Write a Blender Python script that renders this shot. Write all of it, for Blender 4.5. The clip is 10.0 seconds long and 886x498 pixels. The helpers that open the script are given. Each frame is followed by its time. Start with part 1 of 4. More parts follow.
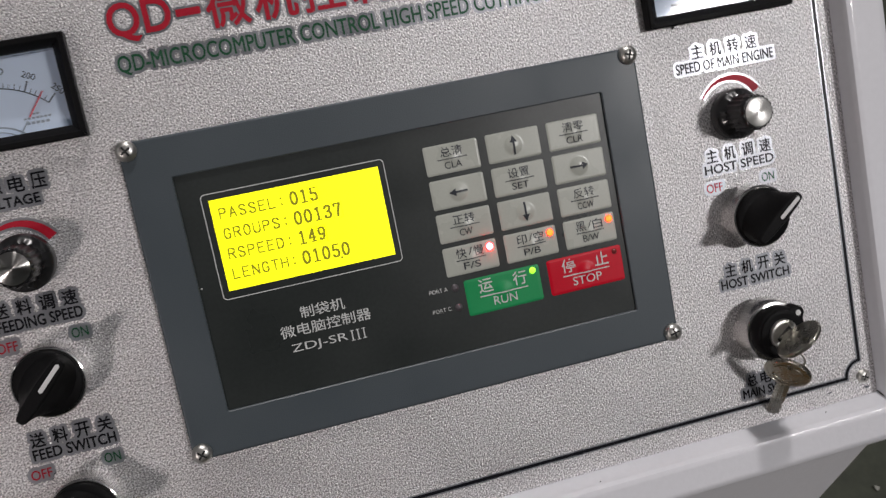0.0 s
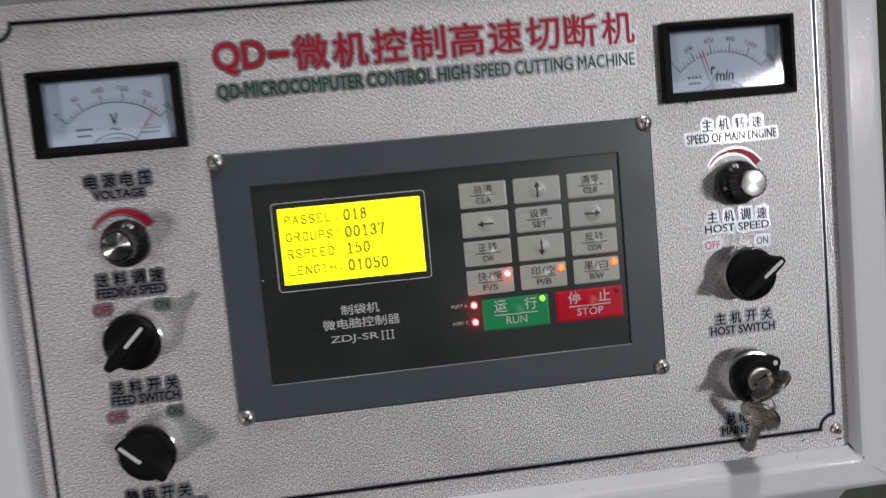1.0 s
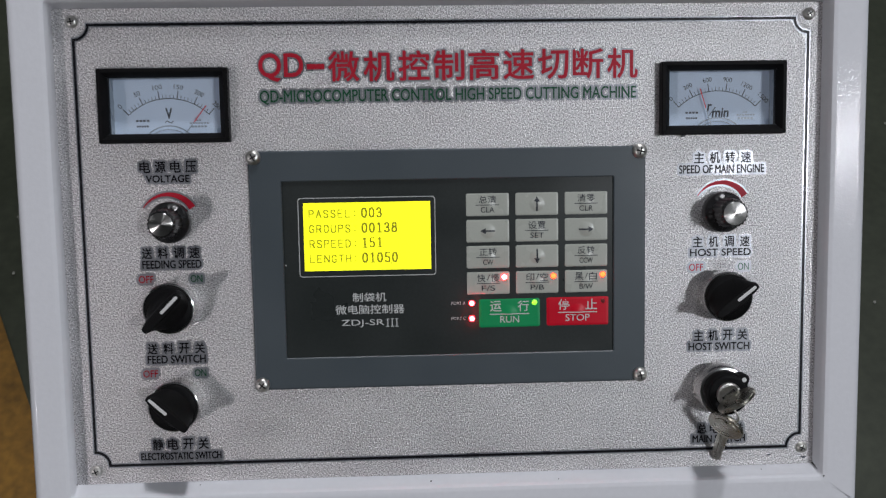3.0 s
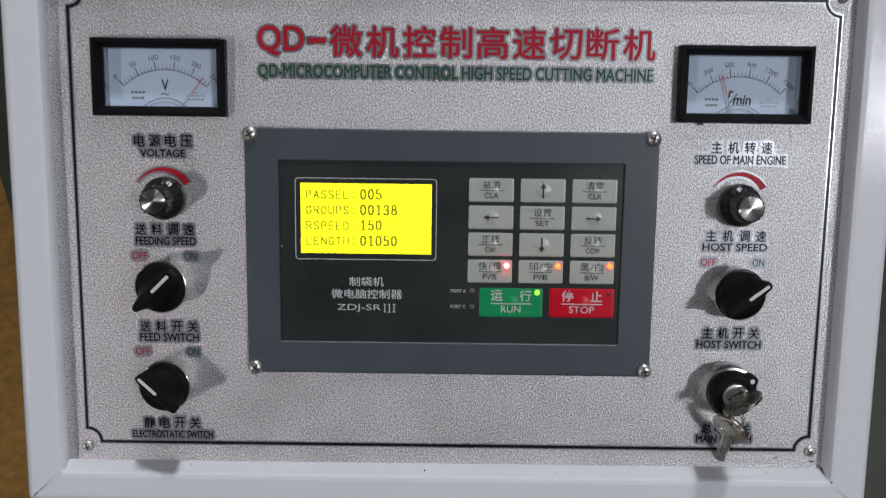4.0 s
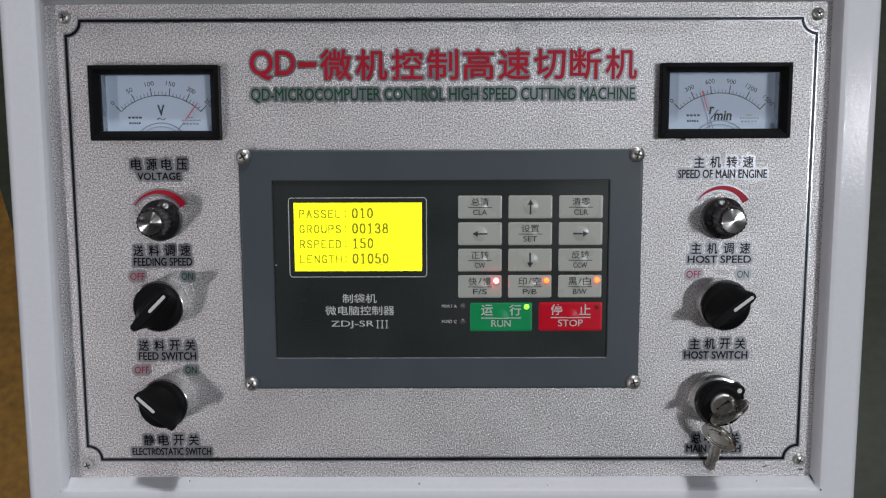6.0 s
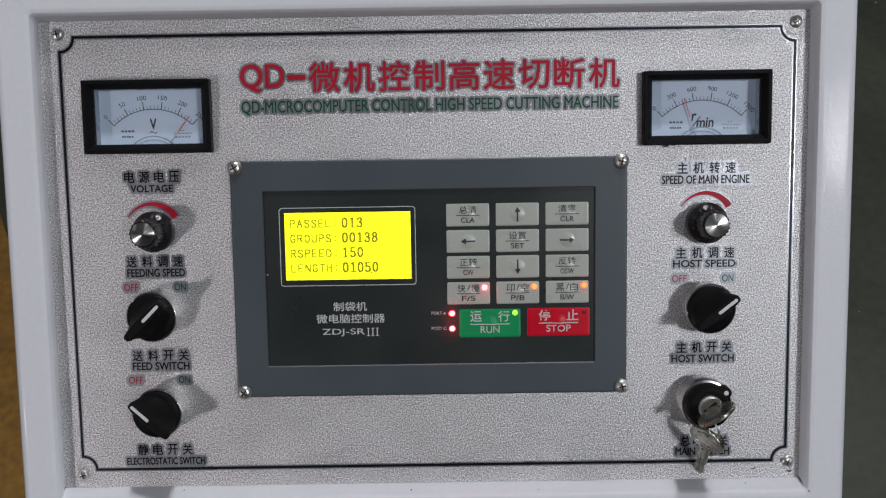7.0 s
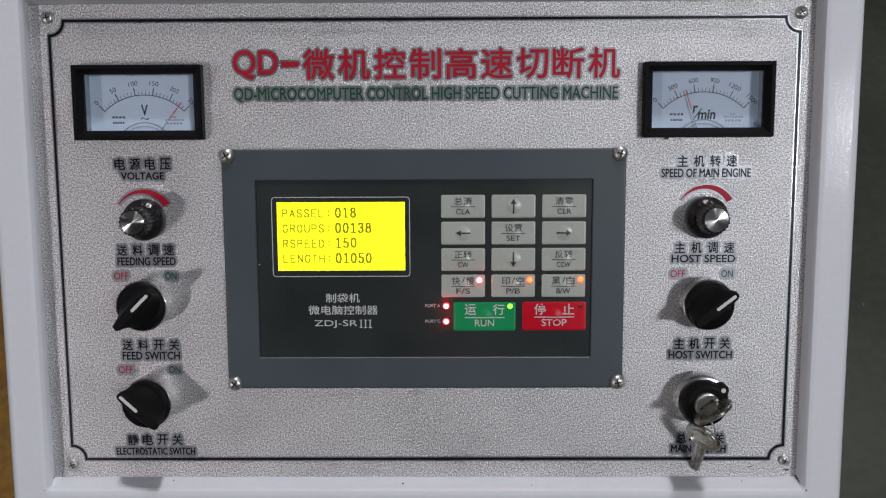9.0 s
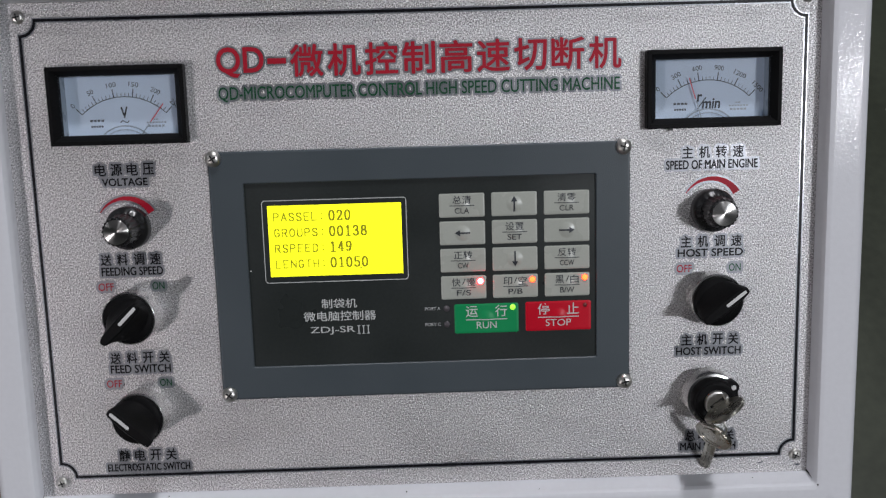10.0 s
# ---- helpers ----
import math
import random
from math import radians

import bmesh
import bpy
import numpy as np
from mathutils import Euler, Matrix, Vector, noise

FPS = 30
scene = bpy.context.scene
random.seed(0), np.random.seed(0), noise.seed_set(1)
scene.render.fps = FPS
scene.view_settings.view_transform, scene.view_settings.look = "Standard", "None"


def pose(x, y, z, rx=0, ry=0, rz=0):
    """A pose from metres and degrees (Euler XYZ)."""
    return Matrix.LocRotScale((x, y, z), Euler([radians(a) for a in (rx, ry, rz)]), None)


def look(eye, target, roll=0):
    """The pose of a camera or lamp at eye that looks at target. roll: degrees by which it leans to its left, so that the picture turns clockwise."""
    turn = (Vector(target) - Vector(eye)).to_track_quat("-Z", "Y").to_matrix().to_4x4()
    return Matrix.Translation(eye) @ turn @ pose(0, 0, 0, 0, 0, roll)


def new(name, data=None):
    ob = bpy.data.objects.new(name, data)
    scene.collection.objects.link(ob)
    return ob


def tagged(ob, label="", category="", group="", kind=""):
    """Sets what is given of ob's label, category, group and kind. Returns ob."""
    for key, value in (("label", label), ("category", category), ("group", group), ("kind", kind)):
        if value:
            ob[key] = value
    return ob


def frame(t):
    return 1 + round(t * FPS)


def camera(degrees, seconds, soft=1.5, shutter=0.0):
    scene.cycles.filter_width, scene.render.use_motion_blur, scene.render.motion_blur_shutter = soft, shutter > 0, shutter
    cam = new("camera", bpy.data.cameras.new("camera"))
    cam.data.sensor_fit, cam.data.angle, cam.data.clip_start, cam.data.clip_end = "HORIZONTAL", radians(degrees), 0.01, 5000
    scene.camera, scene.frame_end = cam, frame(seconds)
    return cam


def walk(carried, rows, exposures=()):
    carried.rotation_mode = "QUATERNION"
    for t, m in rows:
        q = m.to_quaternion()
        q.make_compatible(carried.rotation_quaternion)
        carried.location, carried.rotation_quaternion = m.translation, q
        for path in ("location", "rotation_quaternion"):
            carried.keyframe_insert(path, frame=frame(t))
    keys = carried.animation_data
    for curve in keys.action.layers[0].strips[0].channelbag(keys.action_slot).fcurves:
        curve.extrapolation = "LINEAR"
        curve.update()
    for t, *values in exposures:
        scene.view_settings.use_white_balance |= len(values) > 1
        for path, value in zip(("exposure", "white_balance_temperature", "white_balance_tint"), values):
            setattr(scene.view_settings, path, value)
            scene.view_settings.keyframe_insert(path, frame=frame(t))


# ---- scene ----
# ---- the camera and its way, told in the frame of the panel stood upright ----
cam = camera(53.6, 10.0, soft=1.25, shutter=0.5)
TILT, HEIGHT = 45.0, 0.95
STAND = pose(0, 0, HEIGHT, -TILT, 0, 0)
PANEL = pose(0, 0, HEIGHT, 90 - TILT, 0, 0)
PATH = [
    (0.0, (-0.0615, -0.3851, 0.1722), (0.0291, 0.1011, 0.0991), -11.11),
    (0.5, (-0.0547, -0.4080, 0.1714), (0.0177, 0.0830, 0.1109), -8.11),
    (1.0, (-0.0493, -0.4579, 0.1730), (0.0023, 0.0370, 0.1237), -5.30),
    (1.5, (-0.0430, -0.5102, 0.1731), (-0.0206, -0.0116, 0.1441), -2.10),
    (2.0, (-0.0370, -0.5189, 0.1695), (-0.0096, -0.0210, 0.1328), -1.88),
    (2.5, (-0.0339, -0.5187, 0.1666), (-0.0094, -0.0209, 0.1265), -1.24),
    (2.7, (-0.0312, -0.5204, 0.1702), (-0.0087, -0.0225, 0.1307), -1.11),
    (3.8, (-0.0059, -0.4863, 0.1930), (-0.0009, 0.0075, 0.1145), 0.31),
    (4.0, (-0.0055, -0.4926, 0.1921), (-0.0049, 0.0021, 0.1196), 0.76),
    (4.5, (0.0004, -0.4993, 0.1927), (-0.0024, -0.0033, 0.1302), 0.85),
    (5.0, (0.0013, -0.5005, 0.1904), (-0.0016, -0.0044, 0.1278), 0.92),
    (6.5, (0.0054, -0.5075, 0.1905), (0.0037, -0.0108, 0.1338), -0.78),
    (7.0, (0.0091, -0.5125, 0.1861), (0.0072, -0.0150, 0.1355), -0.90),
    (7.5, (0.0087, -0.5092, 0.1896), (0.0063, -0.0120, 0.1369), -0.74),
    (8.0, (0.0086, -0.5089, 0.1904), (0.0065, -0.0119, 0.1358), -0.57),
    (8.5, (0.0124, -0.5085, 0.1880), (0.0083, -0.0116, 0.1324), -0.56),
    (9.0, (0.0154, -0.5038, 0.1889), (0.0103, -0.0073, 0.1300), -0.26),
    (9.5, (0.0152, -0.4940, 0.1929), (0.0101, 0.0016, 0.1268), 0.02),
    (10.0, (0.0045, -0.4834, 0.2018), (0.0110, 0.0111, 0.1279), -1.64),
]
walk(cam, [(t, STAND @ look(eye, target, roll)) for t, eye, target, roll in PATH],
     [(0.0, 0.0, 6650, 12), (1.0, -0.08, 6450, 10), (2.5, -0.1, 6150, 9), (4.0, 0.0, 6170, 9), (10.0, 0.0, 6200, 10)])

# ---- light: a closed workshop with ceiling lamps, and two added fill lights ----
world = bpy.data.worlds.new("workshop_air")
world.use_nodes = True
world.node_tree.nodes["Background"].inputs[0].default_value = (0.75, 0.8, 0.9, 1)
world.node_tree.nodes["Background"].inputs[1].default_value = 0.03
scene.world = world
scene.view_settings.exposure = 0.0


def lamp(name, eye, target, size, watts, color=(1, 0.97, 0.95), long=0.0):
    data = bpy.data.lights.new(name, "AREA")
    data.shape = "RECTANGLE" if long else "DISK"
    data.size, data.energy, data.color = size, watts, color
    if long:
        data.size_y = long
    ob = new(name, data)
    ob.matrix_basis = look(eye, target)
    return ob


SPOT = (0, 0.1, 1.05)
lamp("lamp_over_aisle", (3.9, -4.65, 6.2), SPOT, 1.2, 166, (1, 0.99, 1), 0.6)
lamp("lamp_over_machine", (0.8, 2.2, 6.3), SPOT, 0.5, 140, (1, 0.97, 0.97))
lamp("lamp_by_gate", (-5.0, -6.0, 4.0), SPOT, 0.4, 97, (1, 0.91, 0.9))
# added fill: two long unseen area lights that raise the ambient level
lamp("fill_light_west", (-7.5, 0.0, 6.6), (-7.5, 0.0, 0), 1.2, 45, (1, 0.98, 1), 7.0)
lamp("fill_light_east", (7.0, 3.0, 6.6), (7.0, 3.0, 0), 1.2, 45, (0.97, 0.98, 1), 7.0)


# ---- materials ----
def mat(name, color, rough=0.5, metal=0.0, vary=0.1, scale=60.0, fine=900.0, bump=0.0, bscale=1000.0, coat=0.0, emit=0.0,
        spec=0.5, rvary=0.08, glow=None):
    m = bpy.data.materials.new(name)
    m.use_nodes = True
    nt = m.node_tree
    n, l = nt.nodes, nt.links
    b = n["Principled BSDF"]
    b.inputs["Roughness"].default_value = rough
    b.inputs["Metallic"].default_value = metal
    b.inputs["Coat Weight"].default_value = coat
    b.inputs["Coat Roughness"].default_value = 0.08
    b.inputs["Specular IOR Level"].default_value = spec
    b.inputs["Base Color"].default_value = (*color, 1)
    if emit:
        b.inputs["Emission Color"].default_value = (*(glow or color), 1)
        b.inputs["Emission Strength"].default_value = emit
    tc = n.new("ShaderNodeTexCoord")
    if vary:
        big, small = n.new("ShaderNodeTexNoise"), n.new("ShaderNodeTexNoise")
        for node, s in ((big, scale), (small, fine)):
            node.inputs["Scale"].default_value = s
            node.inputs["Detail"].default_value = 4
            l.new(tc.outputs["Object"], node.inputs["Vector"])
        add = n.new("ShaderNodeMath")
        add.operation = "ADD"
        l.new(big.outputs["Fac"], add.inputs[0])
        l.new(small.outputs["Fac"], add.inputs[1])
        ramp = n.new("ShaderNodeMapRange")
        ramp.inputs["From Min"].default_value, ramp.inputs["From Max"].default_value = 0.6, 1.4
        ramp.inputs["To Min"].default_value, ramp.inputs["To Max"].default_value = 1 - vary, 1 + vary
        l.new(add.outputs[0], ramp.inputs["Value"])
        mul = n.new("ShaderNodeVectorMath")
        mul.operation = "SCALE"
        mul.inputs[0].default_value = color
        l.new(ramp.outputs["Result"], mul.inputs["Scale"])
        l.new(mul.outputs[0], b.inputs["Base Color"])
        if rvary:
            r2 = n.new("ShaderNodeMapRange")
            r2.inputs["From Min"].default_value, r2.inputs["From Max"].default_value = 0.3, 0.7
            r2.inputs["To Min"].default_value, r2.inputs["To Max"].default_value = max(0.02, rough - rvary), min(1, rough + rvary)
            l.new(big.outputs["Fac"], r2.inputs["Value"])
            l.new(r2.outputs["Result"], b.inputs["Roughness"])
    if bump:
        nb, bp = n.new("ShaderNodeTexNoise"), n.new("ShaderNodeBump")
        nb.inputs["Scale"].default_value, nb.inputs["Detail"].default_value = bscale, 2
        bp.inputs["Strength"].default_value, bp.inputs["Distance"].default_value = bump, 0.0006
        l.new(tc.outputs["Object"], nb.inputs["Vector"])
        l.new(nb.outputs["Fac"], bp.inputs["Height"])
        l.new(bp.outputs["Normal"], b.inputs["Normal"])
        l.new(bp.outputs["Normal"], b.inputs["Coat Normal"])
    return m


PLATE = mat("bead_blasted_aluminium", (0.7, 0.685, 0.69), 0.385, 0.88, 0.12, 25, 1500, 0.68, 1320)
MIRROR = mat("smooth_clear_print", (0.37, 0.38, 0.41), 0.31, 0.74, 0.06, 40, 400)
PAINT = mat("white_powder_coat", (0.77, 0.78, 0.82), 0.55, 0, 0.03, 12, 300, 0.15, 450, 0.18, spec=0.35)
# glints and shade of the blasted plate's grain, painted into its colour over the relief
_n, _l = PLATE.node_tree.nodes, PLATE.node_tree.links
_b = _n["Principled BSDF"]
_src = _b.inputs["Base Color"].links[0].from_socket
_g, _r, _m, _tc = _n.new("ShaderNodeTexNoise"), _n.new("ShaderNodeMapRange"), _n.new("ShaderNodeVectorMath"), _n.new("ShaderNodeTexCoord")
_g.inputs["Scale"].default_value, _g.inputs["Detail"].default_value = 1260, 1
_r.inputs["From Min"].default_value, _r.inputs["From Max"].default_value = 0.32, 0.68
_r.inputs["To Min"].default_value, _r.inputs["To Max"].default_value = 0.42, 1.46
_m.operation = "SCALE"
_l.new(_tc.outputs["Object"], _g.inputs["Vector"])
_l.new(_g.outputs["Fac"], _r.inputs["Value"])
_l.new(_src, _m.inputs[0])
_l.new(_r.outputs["Result"], _m.inputs["Scale"])
_l.new(_m.outputs[0], _b.inputs["Base Color"])
BLACK_INK = mat("black_print", (0.007, 0.007, 0.01), 0.35, 0, 0.15, 80, 900, spec=0.2)
RED_INK = mat("red_print", (0.42, 0.008, 0.026), 0.48, 0, 0.12, 60, 700, spec=0.3)
GREEN_INK = mat("green_print", (0.012, 0.085, 0.038), 0.45, 0, 0.15, 60, 700, spec=0.3)
GREY_INK = mat("grey_print", (0.09, 0.1, 0.12), 0.5, 0, 0.1, 60, 700)
BEZEL = mat("grey_bezel_paint", (0.062, 0.078, 0.09), 0.42, 0, 0.06, 20, 1200, 0.12, 1800)
MEMBRANE = mat("black_membrane", (0.024, 0.029, 0.028), 0.33, 0, 0.2, 15, 600, 0.06, 1600)
WHITE_INK = mat("white_print", (0.62, 0.64, 0.63), 0.5, 0, 0.06, 100, 900)
KEYCAP = mat("grey_membrane_key", (0.46, 0.48, 0.43), 0.28, 0, 0.05, 40, 900, 0.05, 1500)
GREEN_KEY = mat("green_membrane_key", (0.012, 0.3, 0.1), 0.36, 0, 0.06, 40, 900, 0.05, 1500, spec=0.3)
RED_KEY = mat("red_membrane_key", (0.6, 0.006, 0.024), 0.36, 0, 0.06, 40, 900, 0.05, 1500, spec=0.25)
PLASTIC = mat("black_plastic", (0.007, 0.007, 0.0075), 0.5, 0, 0.25, 60, 900, 0.1, 900, spec=0.09)
GLOSSY = mat("glossy_black_plastic", (0.01, 0.01, 0.011), 0.28, 0, 0.2, 60, 900, 0.05, 500)
CHROME = mat("chromed_metal", (0.62, 0.61, 0.6), 0.16, 1, 0.06, 80, 700, 0.05, 500)
STEEL = mat("worn_steel", (0.62, 0.61, 0.58), 0.36, 1, 0.14, 150, 900, 0.15, 900)
NICKEL = mat("nickel_key_metal", (0.42, 0.405, 0.355), 0.27, 1, 0.12, 120, 900, 0.15, 1200)
POINTER = mat("white_pointer_paint", (0.7, 0.7, 0.7), 0.5, 0, 0.05)
DIAL = mat("bluish_white_dial", (0.64, 0.73, 0.85), 0.55, 0, 0.03, 30, 400)
WALLING = mat("clear_grey_meter_wall", (0.3, 0.34, 0.38), 0.3, 0, 0.05, 60, 500)
DIAL_INK = mat("dark_dial_print", (0.03, 0.035, 0.045), 0.5, 0, 0.1)
NEEDLE = mat("red_needle_paint", (0.72, 0.09, 0.11), 0.5, 0, 0.05)
SEAM = mat("dark_seam", (0.02, 0.02, 0.02), 0.8, 0, 0.2)
LCD = mat("lit_yellow_lcd", (0.9, 0.9, 0.02), 0.4, 0, 0, emit=0.98, glow=(1.0, 0.98, 0.0))
LCD_INK = mat("lcd_character", (0.1, 0.095, 0.005), 0.5, 0, 0, emit=0.24, glow=(0.75, 0.7, 0.0))
LCD_THIN = mat("lcd_thin_character", (0.1, 0.1, 0.005), 0.5, 0, 0, emit=0.23, glow=(0.85, 0.8, 0.0))
LED_RED = mat("lit_red_led", (0.8, 0.1, 0.08), 0.3, 0, 0, emit=2.6, glow=(1.0, 0.016, 0.022))
LED_RED_CORE = mat("lit_red_led_core", (0.8, 0.1, 0.08), 0.3, 0, 0, emit=110.0, glow=(1.0, 0.011, 0.014))
LED_PORT_CORE = mat("lit_port_led_core", (0.8, 0.1, 0.08), 0.3, 0, 0, emit=400.0, glow=(1.0, 0.003, 0.004))
LED_AMBER = mat("lit_orange_led", (0.8, 0.2, 0.05), 0.3, 0, 0, emit=2.2, glow=(1.0, 0.018, 0.016))
LED_AMBER_CORE = mat("lit_orange_led_core", (0.8, 0.2, 0.05), 0.3, 0, 0, emit=26.0, glow=(1.0, 0.0177, 0.002))
LED_GREEN = mat("lit_green_led", (0.3, 0.8, 0.1), 0.3, 0, 0, emit=1.6, glow=(0.3, 0.9, 0.03))
LED_CORES = {LED_RED: LED_RED_CORE, LED_AMBER: LED_AMBER_CORE}
LED_OFF = mat("unlit_led", (0.2, 0.03, 0.03), 0.3, 0, 0)
LED_GREY = mat("unlit_clear_led", (0.1, 0.09, 0.1), 0.3, 0, 0)
CONCRETE = mat("hall_wall_render", (0.42, 0.44, 0.45), 0.85, 0, 0.12, 1.2, 14)
ROOFING = mat("hall_ceiling_sheet", (0.36, 0.38, 0.4), 0.7, 0, 0.1, 1.5, 20)
FLOORING = mat("dark_green_floor_paint", (0.04, 0.046, 0.03), 0.45, 0, 0.4, 3.0, 45, 0.3, 60)
FLECK = mat("pale_floor_debris", (0.3, 0.3, 0.27), 0.8, 0, 0.3)
MARKING = mat("worn_yellow_floor_paint", (0.2, 0.1, 0.012), 0.6, 0, 0.5, 9.0, 60, 0.3, 90)

# spun caps: brushing that runs round the axis
SPUN = mat("spun_aluminium", (0.6, 0.59, 0.57), 0.24, 1, 0)
_n, _l = SPUN.node_tree.nodes, SPUN.node_tree.links
_t = _n.new("ShaderNodeTangent")
_t.direction_type, _t.axis = "RADIAL", "Z"
_l.new(_t.outputs[0], _n["Principled BSDF"].inputs["Tangent"])
_n["Principled BSDF"].inputs["Anisotropic"].default_value = 0.95
_n["Principled BSDF"].inputs["Anisotropic Rotation"].default_value = 0.25

# thin clear pane
GLASS = bpy.data.materials.new("clear_meter_glass")
GLASS.use_nodes = True
_n, _l = GLASS.node_tree.nodes, GLASS.node_tree.links
_n.remove(_n["Principled BSDF"])
_a, _b, _c, _f = (_n.new(k) for k in ("ShaderNodeBsdfTransparent", "ShaderNodeBsdfGlossy", "ShaderNodeMixShader", "ShaderNodeFresnel"))
_a.inputs[0].default_value = (0.96, 0.98, 1, 1)
_b.inputs["Roughness"].default_value = 0.05
_f.inputs["IOR"].default_value = 1.5
_l.new(_f.outputs[0], _c.inputs[0])
_l.new(_a.outputs[0], _c.inputs[1])
_l.new(_b.outputs[0], _c.inputs[2])
_l.new(_c.outputs[0], _n["Material Output"].inputs["Surface"])


# ---- shaping helpers; meshes of the console are drawn in millimetres ----
def part(name, bm, material, parent, label="", smooth=False, scale=0.001):
    me = bpy.data.meshes.new(name)
    for v in bm.verts:
        v.co *= scale
    bm.to_mesh(me)
    bm.free()
    for m in material if isinstance(material, (list, tuple)) else (material,):
        me.materials.append(m)
    if smooth:
        me.shade_smooth()
        if smooth != "all":
            me.set_sharp_from_angle(angle=radians(38))
    ob = new(name, me)
    if parent is not None:
        ob.parent = parent
    if label:
        tagged(ob, label)
    return ob


def thing(name, x, y, z=0.0, turn=0.0):
    ob = new(name)
    ob.empty_display_size = 0.01
    ob.matrix_basis = PANEL @ pose(x / 1000, y / 1000, z / 1000, 0, 0, turn)
    return ob


def rrect(x0, y0, x1, y1, r=0.0, n=4):
    if r <= 0:
        return [(x0, y0), (x1, y0), (x1, y1), (x0, y1)]
    pts = []
    for cx, cy, a in ((x1 - r, y0 + r, -90), (x1 - r, y1 - r, 0), (x0 + r, y1 - r, 90), (x0 + r, y0 + r, 180)):
        for i in range(n + 1):
            w = radians(a + 90 * i / n)
            pts.append((cx + r * math.cos(w), cy + r * math.sin(w)))
    return pts


def shrink(pts, d):
    """The outline moved inwards by d (anticlockwise outlines)."""
    out, n = [], len(pts)
    for i in range(n):
        a, b, c = Vector(pts[i - 1]), Vector(pts[i]), Vector(pts[(i + 1) % n])
        u, v = (b - a).normalized(), (c - b).normalized()
        nu, nv = Vector((-u.y, u.x)), Vector((-v.y, v.x))
        m = nu + nv
        m = m / max(0.3, m.dot(nu))
        out.append(tuple(b + m * d))
    return out


def prism(pts, z0, z1, bevel=0.0, bm=None):
    bm = bm or bmesh.new()
    levels = [(pts, z0), (pts, z1 - bevel)]
    if bevel:
        levels += [(shrink(pts, bevel * 0.3), z1 - bevel * 0.3), (shrink(pts, bevel), z1)]
    rings = [[bm.verts.new((x, y, z)) for x, y in p] for p, z in levels]
    for a, b in zip(rings, rings[1:]):
        for i in range(len(a)):
            j = (i + 1) % len(a)
            bm.faces.new((a[i], a[j], b[j], b[i]))
    bm.faces.new(rings[-1])
    bm.faces.new(rings[0][::-1])
    return bm


def hoop(loops, close=False, bm=None):
    """A skin over outlines (points, height), one after the other; closed back to the first if wished."""
    bm = bm or bmesh.new()
    rings = [[bm.verts.new((x, y, z)) for x, y in p] for p, z in loops]
    pairs = list(zip(rings, rings[1:])) + ([(rings[-1], rings[0])] if close else [])
    for a, b in pairs:
        for i in range(len(a)):
            j = (i + 1) % len(a)
            bm.faces.new((a[i], a[j], b[j], b[i]))
    return bm


def lathe(profile, seg=40, flutes=0, depth=0.0, fluted=(0, 0)):
    bm = bmesh.new()
    rings = []
    for k, (r, z) in enumerate(profile):
        ring = []
        for i in range(seg):
            a = 2 * math.pi * i / seg
            rr = r
            if flutes and fluted[0] <= k <= fluted[1]:
                rr = r - depth * (0.5 + 0.5 * math.cos(a * flutes))
            ring.append(bm.verts.new((rr * math.cos(a), rr * math.sin(a), z)))
        rings.append(ring)
    for a, b in zip(rings, rings[1:]):
        for i in range(seg):
            j = (i + 1) % seg
            bm.faces.new((a[i], a[j], b[j], b[i]))
    bm.faces.new(rings[-1])
    bm.faces.new(rings[0][::-1])
    return bm


def ribbon(pts, width, z, closed=False, bm=None):
    bm = bm or bmesh.new()
    n = len(pts)
    L, R = [], []
    for i in range(n):
        b = Vector(pts[i])
        a = Vector(pts[i - 1]) if (i or closed) else b
        c = Vector(pts[(i + 1) % n]) if (i < n - 1 or closed) else b
        u, v = (b - a), (c - b)
        u = u.normalized() if u.length else v.normalized()
        v = v.normalized() if v.length else u
        nu, nv = Vector((-u.y, u.x)), Vector((-v.y, v.x))
        m = nu + nv
        m = m / max(0.5, m.dot(nu))
        L.append(bm.verts.new((*(b + m * width / 2), z)))
        R.append(bm.verts.new((*(b - m * width / 2), z)))
    for i in range(n if closed else n - 1):
        j = (i + 1) % n
        bm.faces.new((R[i], R[j], L[j], L[i]))
    return bm


def arc(cx, cy, r, a0, a1, n=24):
    return [(cx + r * math.cos(radians(a0 + (a1 - a0) * i / n)), cy + r * math.sin(radians(a0 + (a1 - a0) * i / n))) for i in range(n + 1)]


def tiles(xs, ys, z, skip=(), bm=None):
    """A flat sheet on a grid of lines, with cells left open."""
    bm = bm or bmesh.new()
    g = [[bm.verts.new((x, y, z)) for y in ys] for x in xs]
    for i in range(len(xs) - 1):
        for j in range(len(ys) - 1):
            if (i, j) not in skip:
                bm.faces.new((g[i][j], g[i + 1][j], g[i + 1][j + 1], g[i][j + 1]))
    return bm


FONT_CACHE = {}


